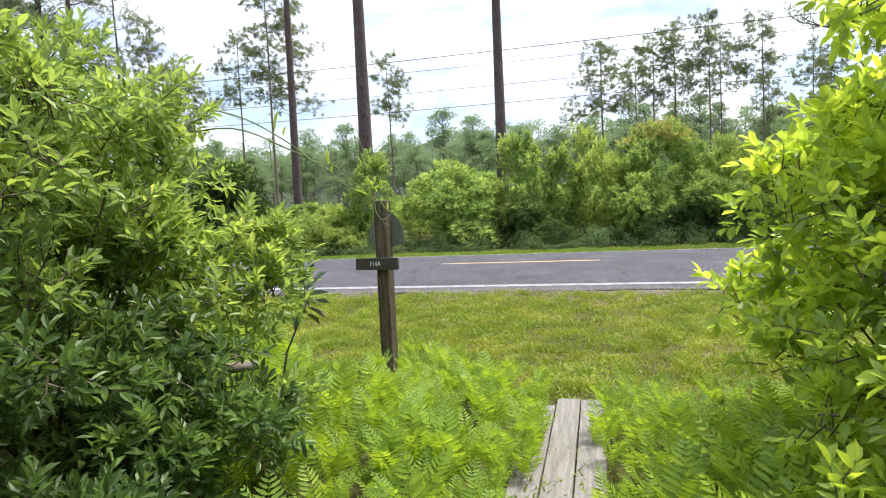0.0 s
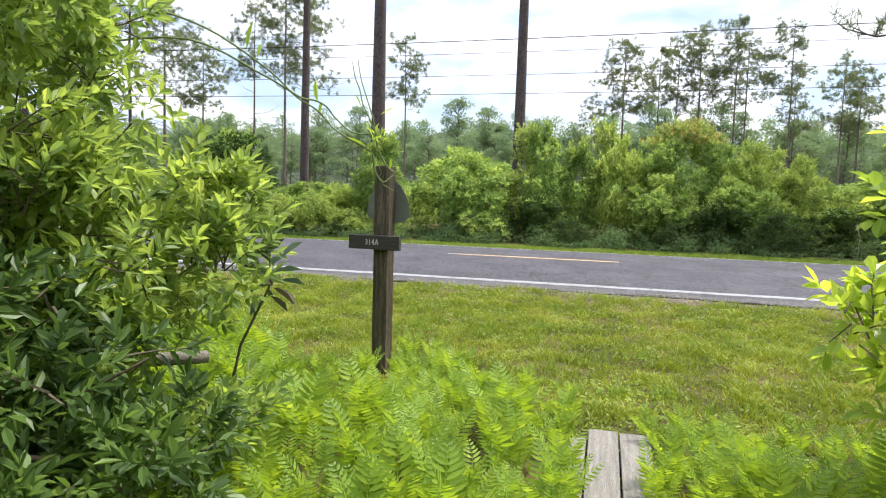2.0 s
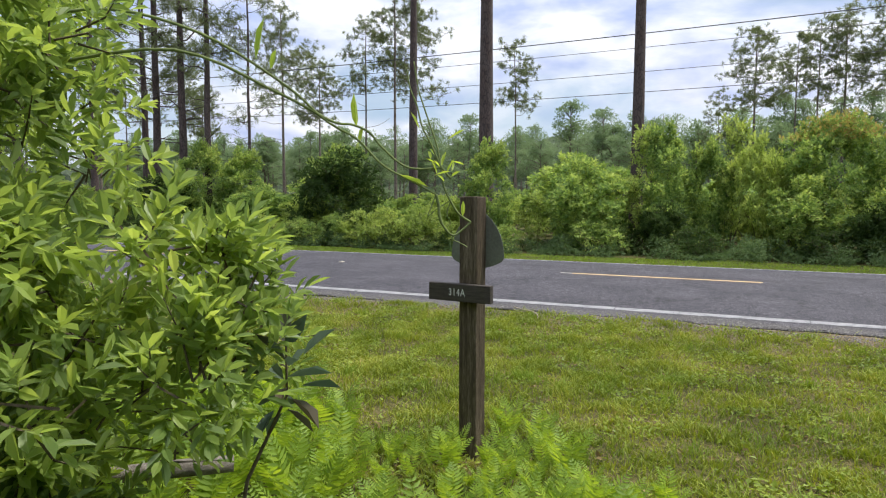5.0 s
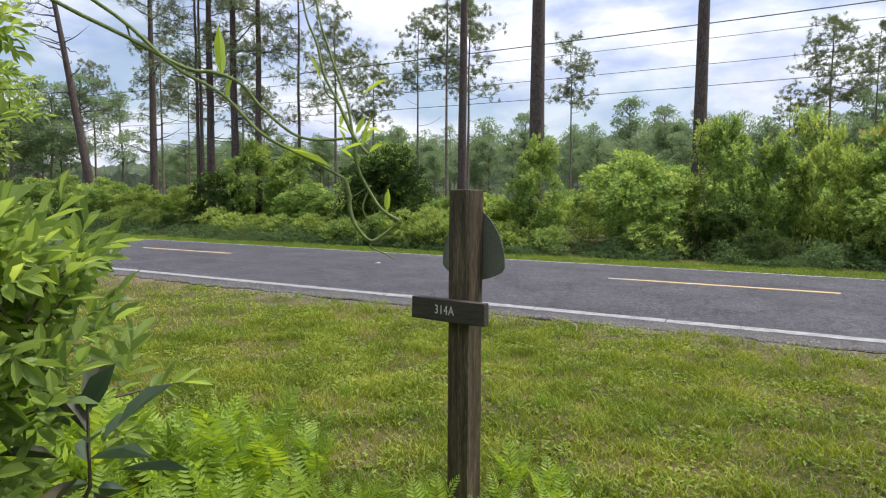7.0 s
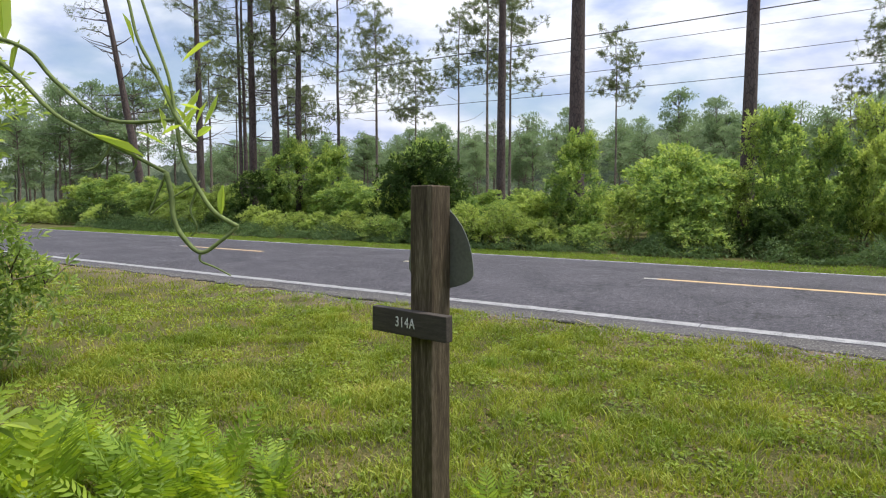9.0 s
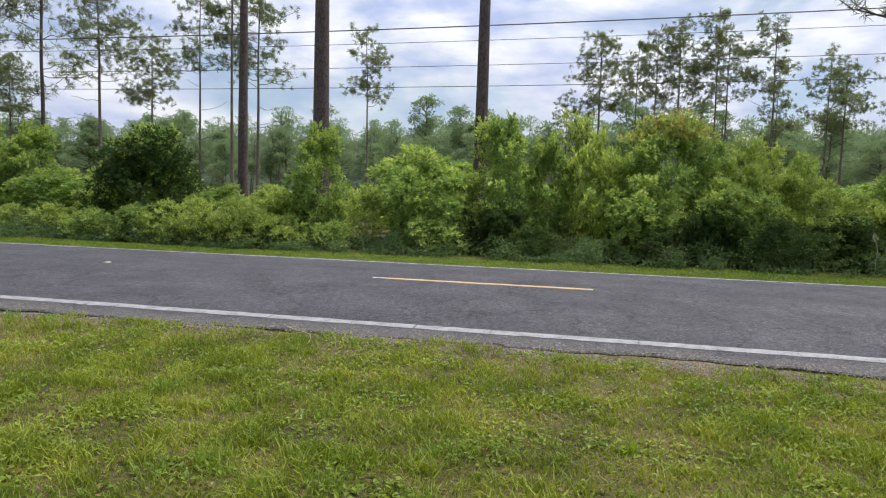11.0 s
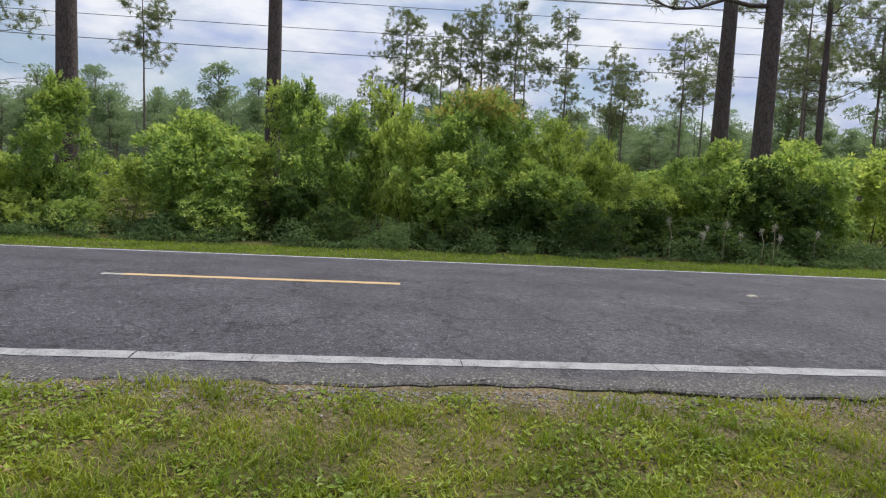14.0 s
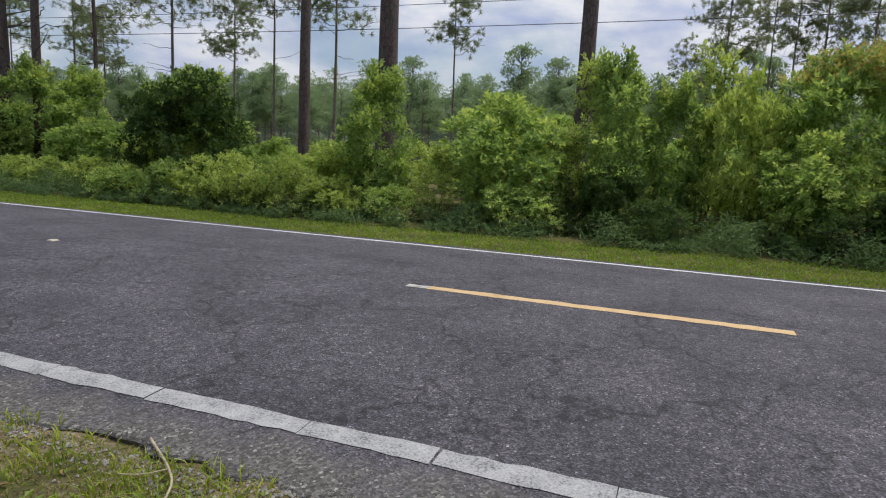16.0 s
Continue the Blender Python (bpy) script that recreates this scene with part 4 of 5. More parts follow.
rh = random.Random(5)
hx = -95.0
while hx < 24:
    # mostly dark-leaved from x = -5 on, colouring in the shade under the hedge
    kind = rh.choice(["lowdark", "lowdark", "low"] if hx > -5 else ["low", "lowdark", "lowlime", "lowlime"])
    s = rh.uniform(0.75, 1.05) * (1.0 if hx < -5 else 0.9)
    shrub(place(hx, 9.75 + rh.uniform(-0.2, 0.35) + (1.0 if hx < -12 else 0), s, rh.uniform(0, 360), s * rh.uniform(0.7, 1.0)), SHR[kind], TXT[kind], "roadside thicket")
    hx += rh.uniform(0.9, 1.5) * (2.3 if hx > -5 else 1 if hx > -42 else 1.8)
for row_y in (15.5, 19, 24, 30, 37):
    hx = -row_y * 1.8
    while hx < row_y * 1.3:
        kind = rh.choice(["low", "lowlime", "lowlime", "round"])
        s = rh.uniform(1.0, 1.5)
        shrub(place(hx, row_y + rh.uniform(-1.5, 1.5), s, rh.uniform(0, 360), s * rh.uniform(0.8, 1.1) * (0.7 if kind == "round" else 1)), SHR[kind], TXT[kind], "back thicket")
        hx += rh.uniform(2.0, 3.4) * (1 + row_y / 40)

# ---- wires ----
for wy, wz, slope, th in ((20.0, 6.05, 0.006, 0.014), (20.0, 6.9, 0.01, 0.012), (20.4, 8.0, 0.012, 0.012), (20.0, 8.5, 0.015, 0.014), (20.3, 8.56, 0.015, 0.012)):
    px = np.linspace(-70, 60, 60)
    pz = wz + 0.00035 * (px + 2) ** 2 + slope * px * 0.4
    tagged(new("power_line", tri_mesh("power_line", *tube(np.stack([px, px * 0 + wy, pz], 1), th, 5), [M_WIRE])), "thin dark overhead cable strung along the woods", "overhead wire", "overhead wires")

# ---- trail post ----
POST_X, POST_Y, POST_RZ = 1.345, -5.065, -6.0
gz = float(ground_z(POST_X, POST_Y))
post = thing("trail_post", pose(POST_X, POST_Y, gz, 0, 0, POST_RZ), "square dark weathered timber trail post standing in ferns", "post")
bm = box_bm(0.108, 0.108, 1.397 - gz + 0.25, 0.006, 0.0012, 14, 3)
bmesh.ops.translate(bm, vec=(0, 0, -0.25), verts=bm.verts)
part("post_shaft", from_bm("post_shaft", bm, M_POST), post)
zs = 0.826 - gz
bm = box_bm(0.382, 0.038, 0.097, 0.004, 0.0008, 6, 5)
bmesh.ops.translate(bm, vec=(-0.036, -0.0745, zs), verts=bm.verts)
board = part("sign_board", from_bm("sign_board", bm, M_SIGNWOOD), post, "dark brown wooden number board")
fc = bpy.data.curves.new("number", "FONT")
fc.body, fc.size, fc.extrude, fc.space_character = "314A", 0.056, 0.0008, 1.12
fc.align_x, fc.align_y = "CENTER", "CENTER"
tmp = new("number_tmp", fc)
bpy.context.view_layer.update()
me = bpy.data.meshes.new_from_object(tmp.evaluated_get(bpy.context.evaluated_depsgraph_get()))
bpy.data.objects.remove(tmp)
me.materials.clear()
me.materials.append(M_LETTER)
me.transform(Matrix.Translation((-0.048, -0.0945, zs + 0.049)) @ Euler((radians(90), 0, 0)).to_matrix().to_4x4() @ Matrix.Diagonal((0.78, 1, 1, 1)))
part("number", me, board, "white routed number")
# rounded triangular trail marker on the road side, apex up
bm = bmesh.new()
A3 = [Vector((0.0, 0.345)), Vector((-0.165, 0.055)), Vector((0.165, 0.055))]
outline = []
for i in range(3):
    p, q = A3[i], A3[(i + 1) % 3]
    nrm = Vector((-(q - p).y, (q - p).x)).normalized() * -1
    for j in range(9):
        u = 0.04 + 0.92 * j / 8
        outline.append(p.lerp(q, u) + nrm * 0.05 * 4 * u * (1 - u))
vs = [bm.verts.new((v.x, 0, v.y)) for v in outline]
face = bm.faces.new(vs)
ext = bmesh.ops.extrude_face_region(bm, geom=[face])
bmesh.ops.translate(bm, vec=(0, 0.0025, 0), verts=[v for v in ext["geom"] if isinstance(v, bmesh.types.BMVert)])
bmesh.ops.recalc_face_normals(bm, faces=bm.faces)
bmesh.ops.translate(bm, vec=(0, 0.0552, 0.993 - gz), verts=bm.verts)
plate = part("marker_plate", from_bm("marker_plate", bm, M_ALU), post, "grey rounded triangular metal marker seen from its back")
for zb in (1.10, 1.27):
    bm = bmesh.new()
    bmesh.ops.create_cone(bm, cap_ends=True, segments=8, radius1=0.007, radius2=0.006, depth=0.006, matrix=pose(0, 0.060, zb - gz, 90))
    part("bolt", from_bm("bolt", bm, M_ALU), plate)

# ---- boardwalk ----
walkway = thing("boardwalk", pose(2.87, -6.9, 0.0, 0, 0, 0), "narrow trail bridge of three grey weathered planks among ferns", "boardwalk")
for i, (dx, y0, y1) in enumerate(((-0.155, -1.9, 0.88), (0.0, -1.9, 1.02), (0.155, -1.9, 1.0))):
    bm = box_bm(0.146, y1 - y0, 0.04, 0.006, 0.0015, 10, 20 + i)
    bmesh.ops.translate(bm, vec=(dx, (y0 + y1) / 2, -0.035 + 0.003 * i), verts=bm.verts)
    part("plank", from_bm("plank", bm, M_PLANK), walkway)
for yb in (-1.5, 0.7):
    bm = box_bm(0.5, 0.09, 0.1, 0.006)
    bmesh.ops.translate(bm, vec=(0, yb, -0.14), verts=bm.verts)
    part("bearer", from_bm("bearer", bm, M_PLANK), walkway)

# ---- fallen log ----
lp = np.stack([np.linspace(0.0, 0.93, 12), np.linspace(-7.4, -6.48, 12), 0.36 + 0.02 * np.sin(np.linspace(0, 3, 12))], 1)
tagged(new("fallen_log", tri_mesh("fallen_log", *tube(lp, 0.030 + 0.004 * np.sin(np.linspace(0, 9, 12)), 9), [M_LOG], smooth=True)), "grey dead log lying propped in the undergrowth", "log")


# ---- ferns ----
def frond_mesh(seed, length):
    """A feathery frond: an arching stalk with pairs of narrow tapering leaflets."""
    r = np.random.default_rng(seed)
    n = 14
    s = np.linspace(0, 1, 40)
    bend = r.uniform(0.18, 0.34)
    sp = np.stack([bend * length * s ** 2.0, 0.02 * np.sin(5 * s), length * (s - 0.16 * s ** 2.6)], 1)
    T = unit(np.gradient(sp, axis=0))
    P, D, Ls, Nn = [], [], [], []
    for i in range(n):
        u = i / (n - 1)
        t = 0.22 + 0.77 * u
        p = np.array([np.interp(t, s, sp[:, k]) for k in range(3)])
        tg = unit(np.array([np.interp(t, s, T[:, k]) for k in range(3)]))
        nr = unit(np.cross(tg, [0, 1.0, 0]))
        w = length * 0.225 * min(1.0, 0.55 + 2.2 * u) * (1 - u ** 1.9) ** 0.8 + 0.006
        for sgn in (-1, 1):
            P.append(p)
            D.append(np.array([0, sgn, 0]) + tg * (0.25 + 0.55 * u) - nr * r.uniform(-0.05, 0.22))
            Ls.append(w * r.uniform(0.9, 1.1))
            Nn.append(tg)
    P, D, Ls = np.array(P), unit(np.array(D)), np.array(Ls)[:, None]
    S = unit(np.array(Nn) - D * np.sum(np.array(Nn) * D, 1, keepdims=True))
    W = 0.006 + 0.062 * Ls
    a, b = P + D * Ls * 0.3, P + D * Ls * 0.68 - [0, 0, 0.003]
    tip = P + D * Ls + S * W * 0.8 - [0, 0, 0.008]
    V = np.stack([P, a + S * W, b + S * W * 0.8, tip, b - S * W * 0.6, a - S * W], 1).reshape(-1, 3)
    F = (np.arange(len(P))[:, None, None] * 6 + np.array([(0, 1, 2), (0, 2, 3), (0, 3, 4), (0, 4, 5)])[None]).reshape(-1, 3)
    return tri_mesh("frond", *join((V, F), tube(sp[::5], np.linspace(0.0032, 0.001, 8), 4, False)), [L_FERN])


FRONDS = [frond_mesh(80 + i, 0.54 + 0.06 * i) for i in range(5)]


def fern(seed, n):
    r = random.Random(seed)
    ob = thing("fern", pose(0, 0, 0), "bright green fern with upright feathery fronds", "fern", "ferns along the trail")
    for i in range(n):
        f = part("frond", r.choice(FRONDS), ob)
        f.matrix_basis = pose(r.uniform(-0.04, 0.04), r.uniform(-0.04, 0.04), -0.01, r.uniform(-10, 10), r.uniform(-6, 18), 360 * i / n + r.uniform(-25, 25))
    return ob


ferns = [fern(90, 5), fern(91, 6), fern(92, 5)]
rp = random.Random(12)
spots = []
tries = 0
while len(spots) < 480 and tries < 60000:
    tries += 1
    fx, fy = rp.uniform(-0.8, 4.9), rp.uniform(-9.4, -4.8)
    if 2.74 < fx < 3.06 and fy < -5.5:
        continue
    if fx <= 2.79:
        lim = (-4.95 if fx > 1.1 else -5.2) + 0.15 * math.sin(fx * 5) - 0.55 * max(0, fx - 1.6) - 0.2 * max(0, 0.6 - fx)
    else:
        lim = -5.8 - 0.12 * (fx - 3.1)
    if fy > lim or (fx - POST_X) ** 2 + (fy - POST_Y) ** 2 < 0.02:
        continue
    if fx < 1.9 and fy < -7.6 or fx < 1.25 and fy < -7.15 or fx < 0.6 and fy < -6.9:
        continue
    if any((fx - p[0]) ** 2 + (fy - p[1]) ** 2 < 0.0150 for p in spots):
        continue
    s = rp.uniform(0.7, 1.05) * (0.58 if (fx - POST_X) ** 2 + (fy - POST_Y + 0.3) ** 2 < 0.25 else 0.72 if fy > lim - 0.4 else 1.0 if fy < -6.4 else 0.96 if fx < 1.2 else 0.76) * (0.8 if abs(fx - 2.87) < 0.36 else 0.92 if fx > 2.9 else 1.0)
    spots.append((fx, fy, s))
spots.sort(key=lambda p: abs(p[0] - 2.3) + 0.5 * abs(p[1] + 6.2))
for i, (fx, fy, s) in enumerate(spots[:290]):
    m = pose(fx, fy, float(ground_z(fx, fy)), 0, 0, rp.uniform(0, 360)) @ Matrix.Diagonal((s, s, s, 1))
    if i < 3:
        ferns[i].matrix_basis = m
    else:
        copy_thing(ferns[i % 3], m)
groups = []
for fx, fy, s in spots[290:]:
    for k in range(5):
        me = rp.choice(FRONDS)
        co = np.empty(len(me.vertices) * 3)
        me.vertices.foreach_get("co", co)
        tri = np.empty(len(me.polygons) * 3, np.int32)
        me.polygons.foreach_get("vertices", tri)
        m = np.array(pose(fx, fy, float(ground_z(fx, fy)) - 0.01, rp.uniform(-10, 10), rp.uniform(-6, 18), 72 * k + rp.uniform(-25, 25)))
        groups.append((co.reshape(-1, 3) * s @ m[:3, :3].T + m[:3, 3], tri.reshape(-1, 3)))
tagged(new("fern_bed", tri_mesh("fern_bed", *join(*groups), [L_FERN])), "thick bed of bright green ferns beyond the trail edge", "ferns", kind="stuff")

# ---- shrubs beside the trail ----
def sprays(seed, blobs, n, lo, hi):
    """Small leafy sprays over the skins of larger masses."""
    q = np.random.default_rng(seed)
    P, D = in_blobs(q, blobs, n, 0.22, 0.15)
    return [(*p, s, s, s * 0.8) for p, s in zip(P, q.uniform(lo, hi, n)) if p[2] > 0.1]


left = [(1.5, -7.25, 0.42, 0.24, 0.24, 0.26), (1.28, -6.88, 1.0, 0.2, 0.2, 0.25), (0.12, -6.5, 1.55, 0.25, 0.25, 0.7), (0.75, -7.1, 1.2, 0.45, 0.4, 0.35), (0.3, -7.0, 0.6, 0.6, 0.5, 0.5), (0.95, -7.25, 0.85, 0.5, 0.45, 0.5), (0.55, -7.35, 1.45, 0.6, 0.5, 0.45), (1.1, -6.98, 0.95, 0.36, 0.3, 0.3), (0.1, -7.4, 0.9, 0.7, 0.6, 0.8), (0.9, -7.15, 0.4, 0.4, 0.4, 0.4), (1.05, -7.05, 0.25, 0.3, 0.25, 0.2),
        (0.75, -7.3, 1.75, 0.35, 0.3, 0.28), (-0.4, -7.0, 1.3, 0.7, 0.6, 0.8), (0.2, -7.1, 1.9, 0.45, 0.4, 0.4)]
shrub(pose(0, 0, 0), shrub_parts(100, sprays(1, left, 175, 0.08, 0.16), 2350, 12, 0.070, 0.025, L_LEFT, 0.13, True, 30, 0.013, base=(0.4, -7.35)), "dense evergreen shrub with narrow pointed leaves overhanging the trail", "trailside shrubs")
# lower masses get the leaf colour darkened for shade, left3 above keeps L_LEFT
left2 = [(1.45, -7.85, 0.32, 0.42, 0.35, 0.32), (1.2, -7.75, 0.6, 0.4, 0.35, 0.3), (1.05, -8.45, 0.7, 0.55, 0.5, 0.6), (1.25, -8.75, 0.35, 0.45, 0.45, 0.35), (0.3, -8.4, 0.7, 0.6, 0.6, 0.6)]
shrub(pose(0, 0, 0), shrub_parts(101, sprays(2, left2, 120, 0.08, 0.17), 1900, 12, 0.066, 0.024, L_LEFT_SHADED, 0.11, True, 18, 0.014, base=(0.7, -8.5)), "bushy evergreen shrub, its glossy leaves coloured dark for deep shade", "trailside shrubs")
left3 = [(0.8, -8.3, 1.4, 0.5, 0.45, 0.5), (0.35, -8.3, 1.2, 0.5, 0.5, 0.5), (0.7, -8.1, 1.75, 0.4, 0.35, 0.35), (0.95, -8.05, 1.1, 0.3, 0.3, 0.25)]
shrub(pose(0, 0, 0), shrub_parts(105, sprays(6, left3, 58, 0.07, 0.15), 640, 11, 0.070, 0.025, L_LEFT, 0.13, True, 14, 0.012, base=(0.6, -8.35)), "loose yellow-green upper growth above the part coloured dark for shade", "trailside shrubs")
right = [(4.0, -6.7, 0.7, 0.3, 0.3, 0.4), (4.3, -6.9, 1.15, 0.5, 0.5, 0.45), (4.35, -7.1, 1.75, 0.5, 0.5, 0.5), (4.15, -7.0, 0.6, 0.4, 0.45, 0.45), (4.9, -7.0, 1.2, 0.7, 0.7, 0.9), (3.95, -6.85, 1.2, 0.35, 0.28, 0.22), (4.6, -7.2, 2.2, 0.45, 0.45, 0.4)]
shrub(pose(0, 0, 0), shrub_parts(102, sprays(3, right, 105, 0.09, 0.18), 1250, 9, 0.085, 0.042, L_RIGHT, 0.12, True, 16, 0.013, base=(4.5, -7.0)), "leafy shrub with bright oval leaves leaning over the trail", "trailside shrubs")
right2 = [(4.05, -7.7, 0.7, 0.3, 0.4, 0.35), (4.25, -7.5, 1.0, 0.35, 0.4, 0.35), (3.95, -8.2, 0.35, 0.28, 0.45, 0.3), (4.35, -8.3, 0.6, 0.5, 0.5, 0.55), (4.5, -8.2, 1.3, 0.45, 0.5, 0.5), (4.1, -7.7, 0.35, 0.4, 0.4, 0.3), (4.7, -8.0, 1.9, 0.4, 0.45, 0.45)]
shrub(pose(0, 0, 0), shrub_parts(103, sprays(4, right2, 90, 0.09, 0.18), 850, 9, 0.080, 0.038, L_RIGHT, 0.12, True, 12, 0.013, base=(4.5, -8.3)), "leafy shrub with pale green oval leaves beside the planks", "trailside shrubs")

verge_shrub = shrub_parts(104, sprays(5, [(0, 0, 1.5, 0.75, 0.7, 1.4), (0.2, 0.1, 0.7, 0.7, 0.7, 0.6)], 110, 0.12, 0.24), 1500, 9, 0.08, 0.034, L_LEFT, 0.16, False, 12, 0.02)
shrub(place(-2.95, -5.5), verge_shrub, "tall leafy shrub at the edge of the mown verge", "trailside shrubs")
# those at y < -10.9 are never seen, added to shade the near shrubs' feet
for sx, sy, sc in ((-4.6, -6.3, 1.1), (1.0, -11.6, 1.1), (5.3, -11.4, 1.1), (2.6, -13.6, 1.3), (-0.6, -11.0, 1.2), (-1.4, -7.6, 1.0), (-0.3, -9.3, 0.95), (5.6, -9.2, 0.9)):
    shrub(place(sx, sy, sc, 70 * sx), verge_shrub, "tall leafy filler shrub round the trail, added unseen behind it for shade", "trailside shrubs")

# ---- vine between shrub and post ----
def curve_through(pts, n):
    pts = np.asarray(pts, float)
    t = np.linspace(0, len(pts) - 1, n)
    out = []
    for u in t:
        i = min(int(u), len(pts) - 2)
        f = u - i
        p0, p1, p2, p3 = (pts[max(0, min(len(pts) - 1, i + o))] for o in (-1, 0, 1, 2))
        out.append(0.5 * (2 * p1 + (p2 - p0) * f + (2 * p0 - 5 * p1 + 4 * p2 - p3) * f * f + (3 * p1 - p0 - 3 * p2 + p3) * f ** 3))
    return np.array(out)


vine = thing("climbing_vine", pose(0, 0, 0), "slender green vine arching from the shrub to the post", "vine")
VP = [[(0.62, -7.2, 1.82), (0.9, -7.0, 1.93), (1.15, -6.84, 1.88), (1.37, -6.7, 1.73), (1.474, -6.629, 1.622), (1.555, -6.571, 1.564), (1.621, -6.526, 1.484), (1.691, -6.475, 1.438), (1.762, -6.424, 1.391)],
      [(0.75, -7.1, 1.75), (1.1, -6.88, 1.82), (1.36, -6.71, 1.70), (1.49, -6.616, 1.619), (1.541, -6.578, 1.61), (1.584, -6.546, 1.587), (1.619, -6.523, 1.539), (1.685, -6.476, 1.478), (1.771, -6.409, 1.479)],
      [(1.762, -6.424, 1.391), (1.77, -6.421, 1.354), (1.773, -6.421, 1.321), (1.785, -6.415, 1.288), (1.81, -6.397, 1.258), (1.836, -6.376, 1.277), (1.857, -6.357, 1.301)],
      [(1.672, -6.46, 1.80), (1.684, -6.455, 1.732), (1.703, -6.445, 1.678), (1.718, -6.439, 1.612), (1.742, -6.425, 1.558), (1.761, -6.414, 1.509), (1.776, -6.406, 1.476), (1.799, -6.39, 1.443)],
      [(1.69, -6.442, 1.82), (1.705, -6.438, 1.732), (1.72, -6.431, 1.678), (1.74, -6.422, 1.613), (1.76, -6.412, 1.547), (1.771, -6.409, 1.481), (1.782, -6.406, 1.415), (1.806, -6.392, 1.36), (1.827, -6.379, 1.325), (1.857, -6.357, 1.301)]]
VT = [[(1.81, -6.397, 1.258), (1.811, -6.398, 1.244), (1.831, -6.384, 1.233), (1.851, -6.369, 1.219)],
      [(1.762, -6.424, 1.391), (1.75, -6.437, 1.349), (1.743, -6.445, 1.321), (1.764, -6.427, 1.343), (1.806, -6.391, 1.377)],
      [(1.691, -6.475, 1.438), (1.675, -6.491, 1.403), (1.659, -6.505, 1.394)],
      [(1.71, -6.46, 1.43), (1.722, -6.452, 1.41), (1.712, -6.458, 1.392), (1.695, -6.47, 1.396)],
      [(1.40, -6.68, 1.70), (1.41, -6.67, 1.66), (1.44, -6.655, 1.655)],
      [(1.742, -6.425, 1.558), (1.725, -6.435, 1.57), (1.715, -6.44, 1.60)],
      [(1.80, -6.39, 1.37), (1.79, -6.40, 1.33), (1.80, -6.395, 1.30), (1.79, -6.40, 1.285)]]
for i, p in enumerate(VP):
    cp = curve_through(p, 40)
    thick = np.linspace(0.0052, 0.0032, 40) if i < 3 else np.linspace(0.002, 0.0042, 40)
    part("stem", tri_mesh("stem", *tube(cp, thick, 6), [M_VINE], smooth=True), vine)
for p in VT:
    part("tendril", tri_mesh("tendril", *tube(curve_through(p, 18), np.linspace(0.0024, 0.0013, 18), 5), [M_VINE], smooth=True), vine)
rv = np.random.default_rng(9)
LEAF_AT = [((1.30, -6.74, 1.80), (0.1, 0.1, 1.0), 0.12, 0.022), ((1.34, -6.72, 1.77), (0.25, 0.0, 0.9), 0.10, 0.02), ((1.553, -6.57, 1.60), (-0.2, 0.1, 1.0), 0.10, 0.02),
           ((1.56, -6.565, 1.55), (0.1, 0.1, 1.0), 0.075, 0.016), ((1.66, -6.50, 1.455), (1.0, 0.7, -0.35), 0.09, 0.014), ((1.71, -6.44, 1.60), (-0.4, 0.1, 0.8), 0.06, 0.012),
           ((1.834, -6.372, 1.318), (0.05, 0.0, 1.0), 0.05, 0.017), ((1.79, -6.40, 1.46), (0.3, 0.0, 1.0), 0.05, 0.012), ((1.80, -6.39, 1.45), (0.8, 0.3, 0.6), 0.05, 0.012), ((1.76, -6.41, 1.51), (-0.6, 0.2, 0.7), 0.05, 0.011)]
for p, d, ln, wd in LEAF_AT:
    part("leaf", tri_mesh("leaf", *leaves(rv, np.array([p]), np.array([d]), ln, wd, 0.3, True), [L_RIGHT]), vine, "pale green young leaf")
pn = np.array([1.785, -6.40, 1.47]) + rv.normal(0, 1, (12, 3)) * [0.035, 0.03, 0.05]
for p in pn:
    part("young_leaf", tri_mesh("young_leaf", *leaves(rv, p[None], rv.normal(0, 0.5, (1, 3)) + [0, 0, 0.75], 0.06, 0.010, 0.25, True), [L_RIGHT]), vine, "bright green young leaf")
# sprig of curled dark leaves
sprig = thing("withered_sprig", pose(1.47, -6.83, 0.9), "drooping sprig of large blue-green leaves, some curled and brown", "sprig")
for k in range(18):
    a = 2.4 * k
    root = np.array([[0.05 * math.cos(a) * (k % 4) / 3, 0.05 * math.sin(a) * (k % 4) / 3, 0.05 - 0.012 * k]])
    way = np.array([[math.cos(a) + 0.15, math.sin(a), 1.5 - 0.14 * k]])
    part("leaf", tri_mesh("leaf", *leaves(rv, root, way, 0.115, 0.040, 0.45, True, 0.2), [L_DEAD if k % 3 == 1 else L_SAGE]), sprig)
part("stem", tri_mesh("stem", *tube([(0, 0, 0.06), (0.0, 0.0, -0.10), (-0.1, -0.06, -0.35), (-0.2, -0.1, -0.87)], [0.003, 0.004, 0.006, 0.007], 6), [M_STEM]), sprig)


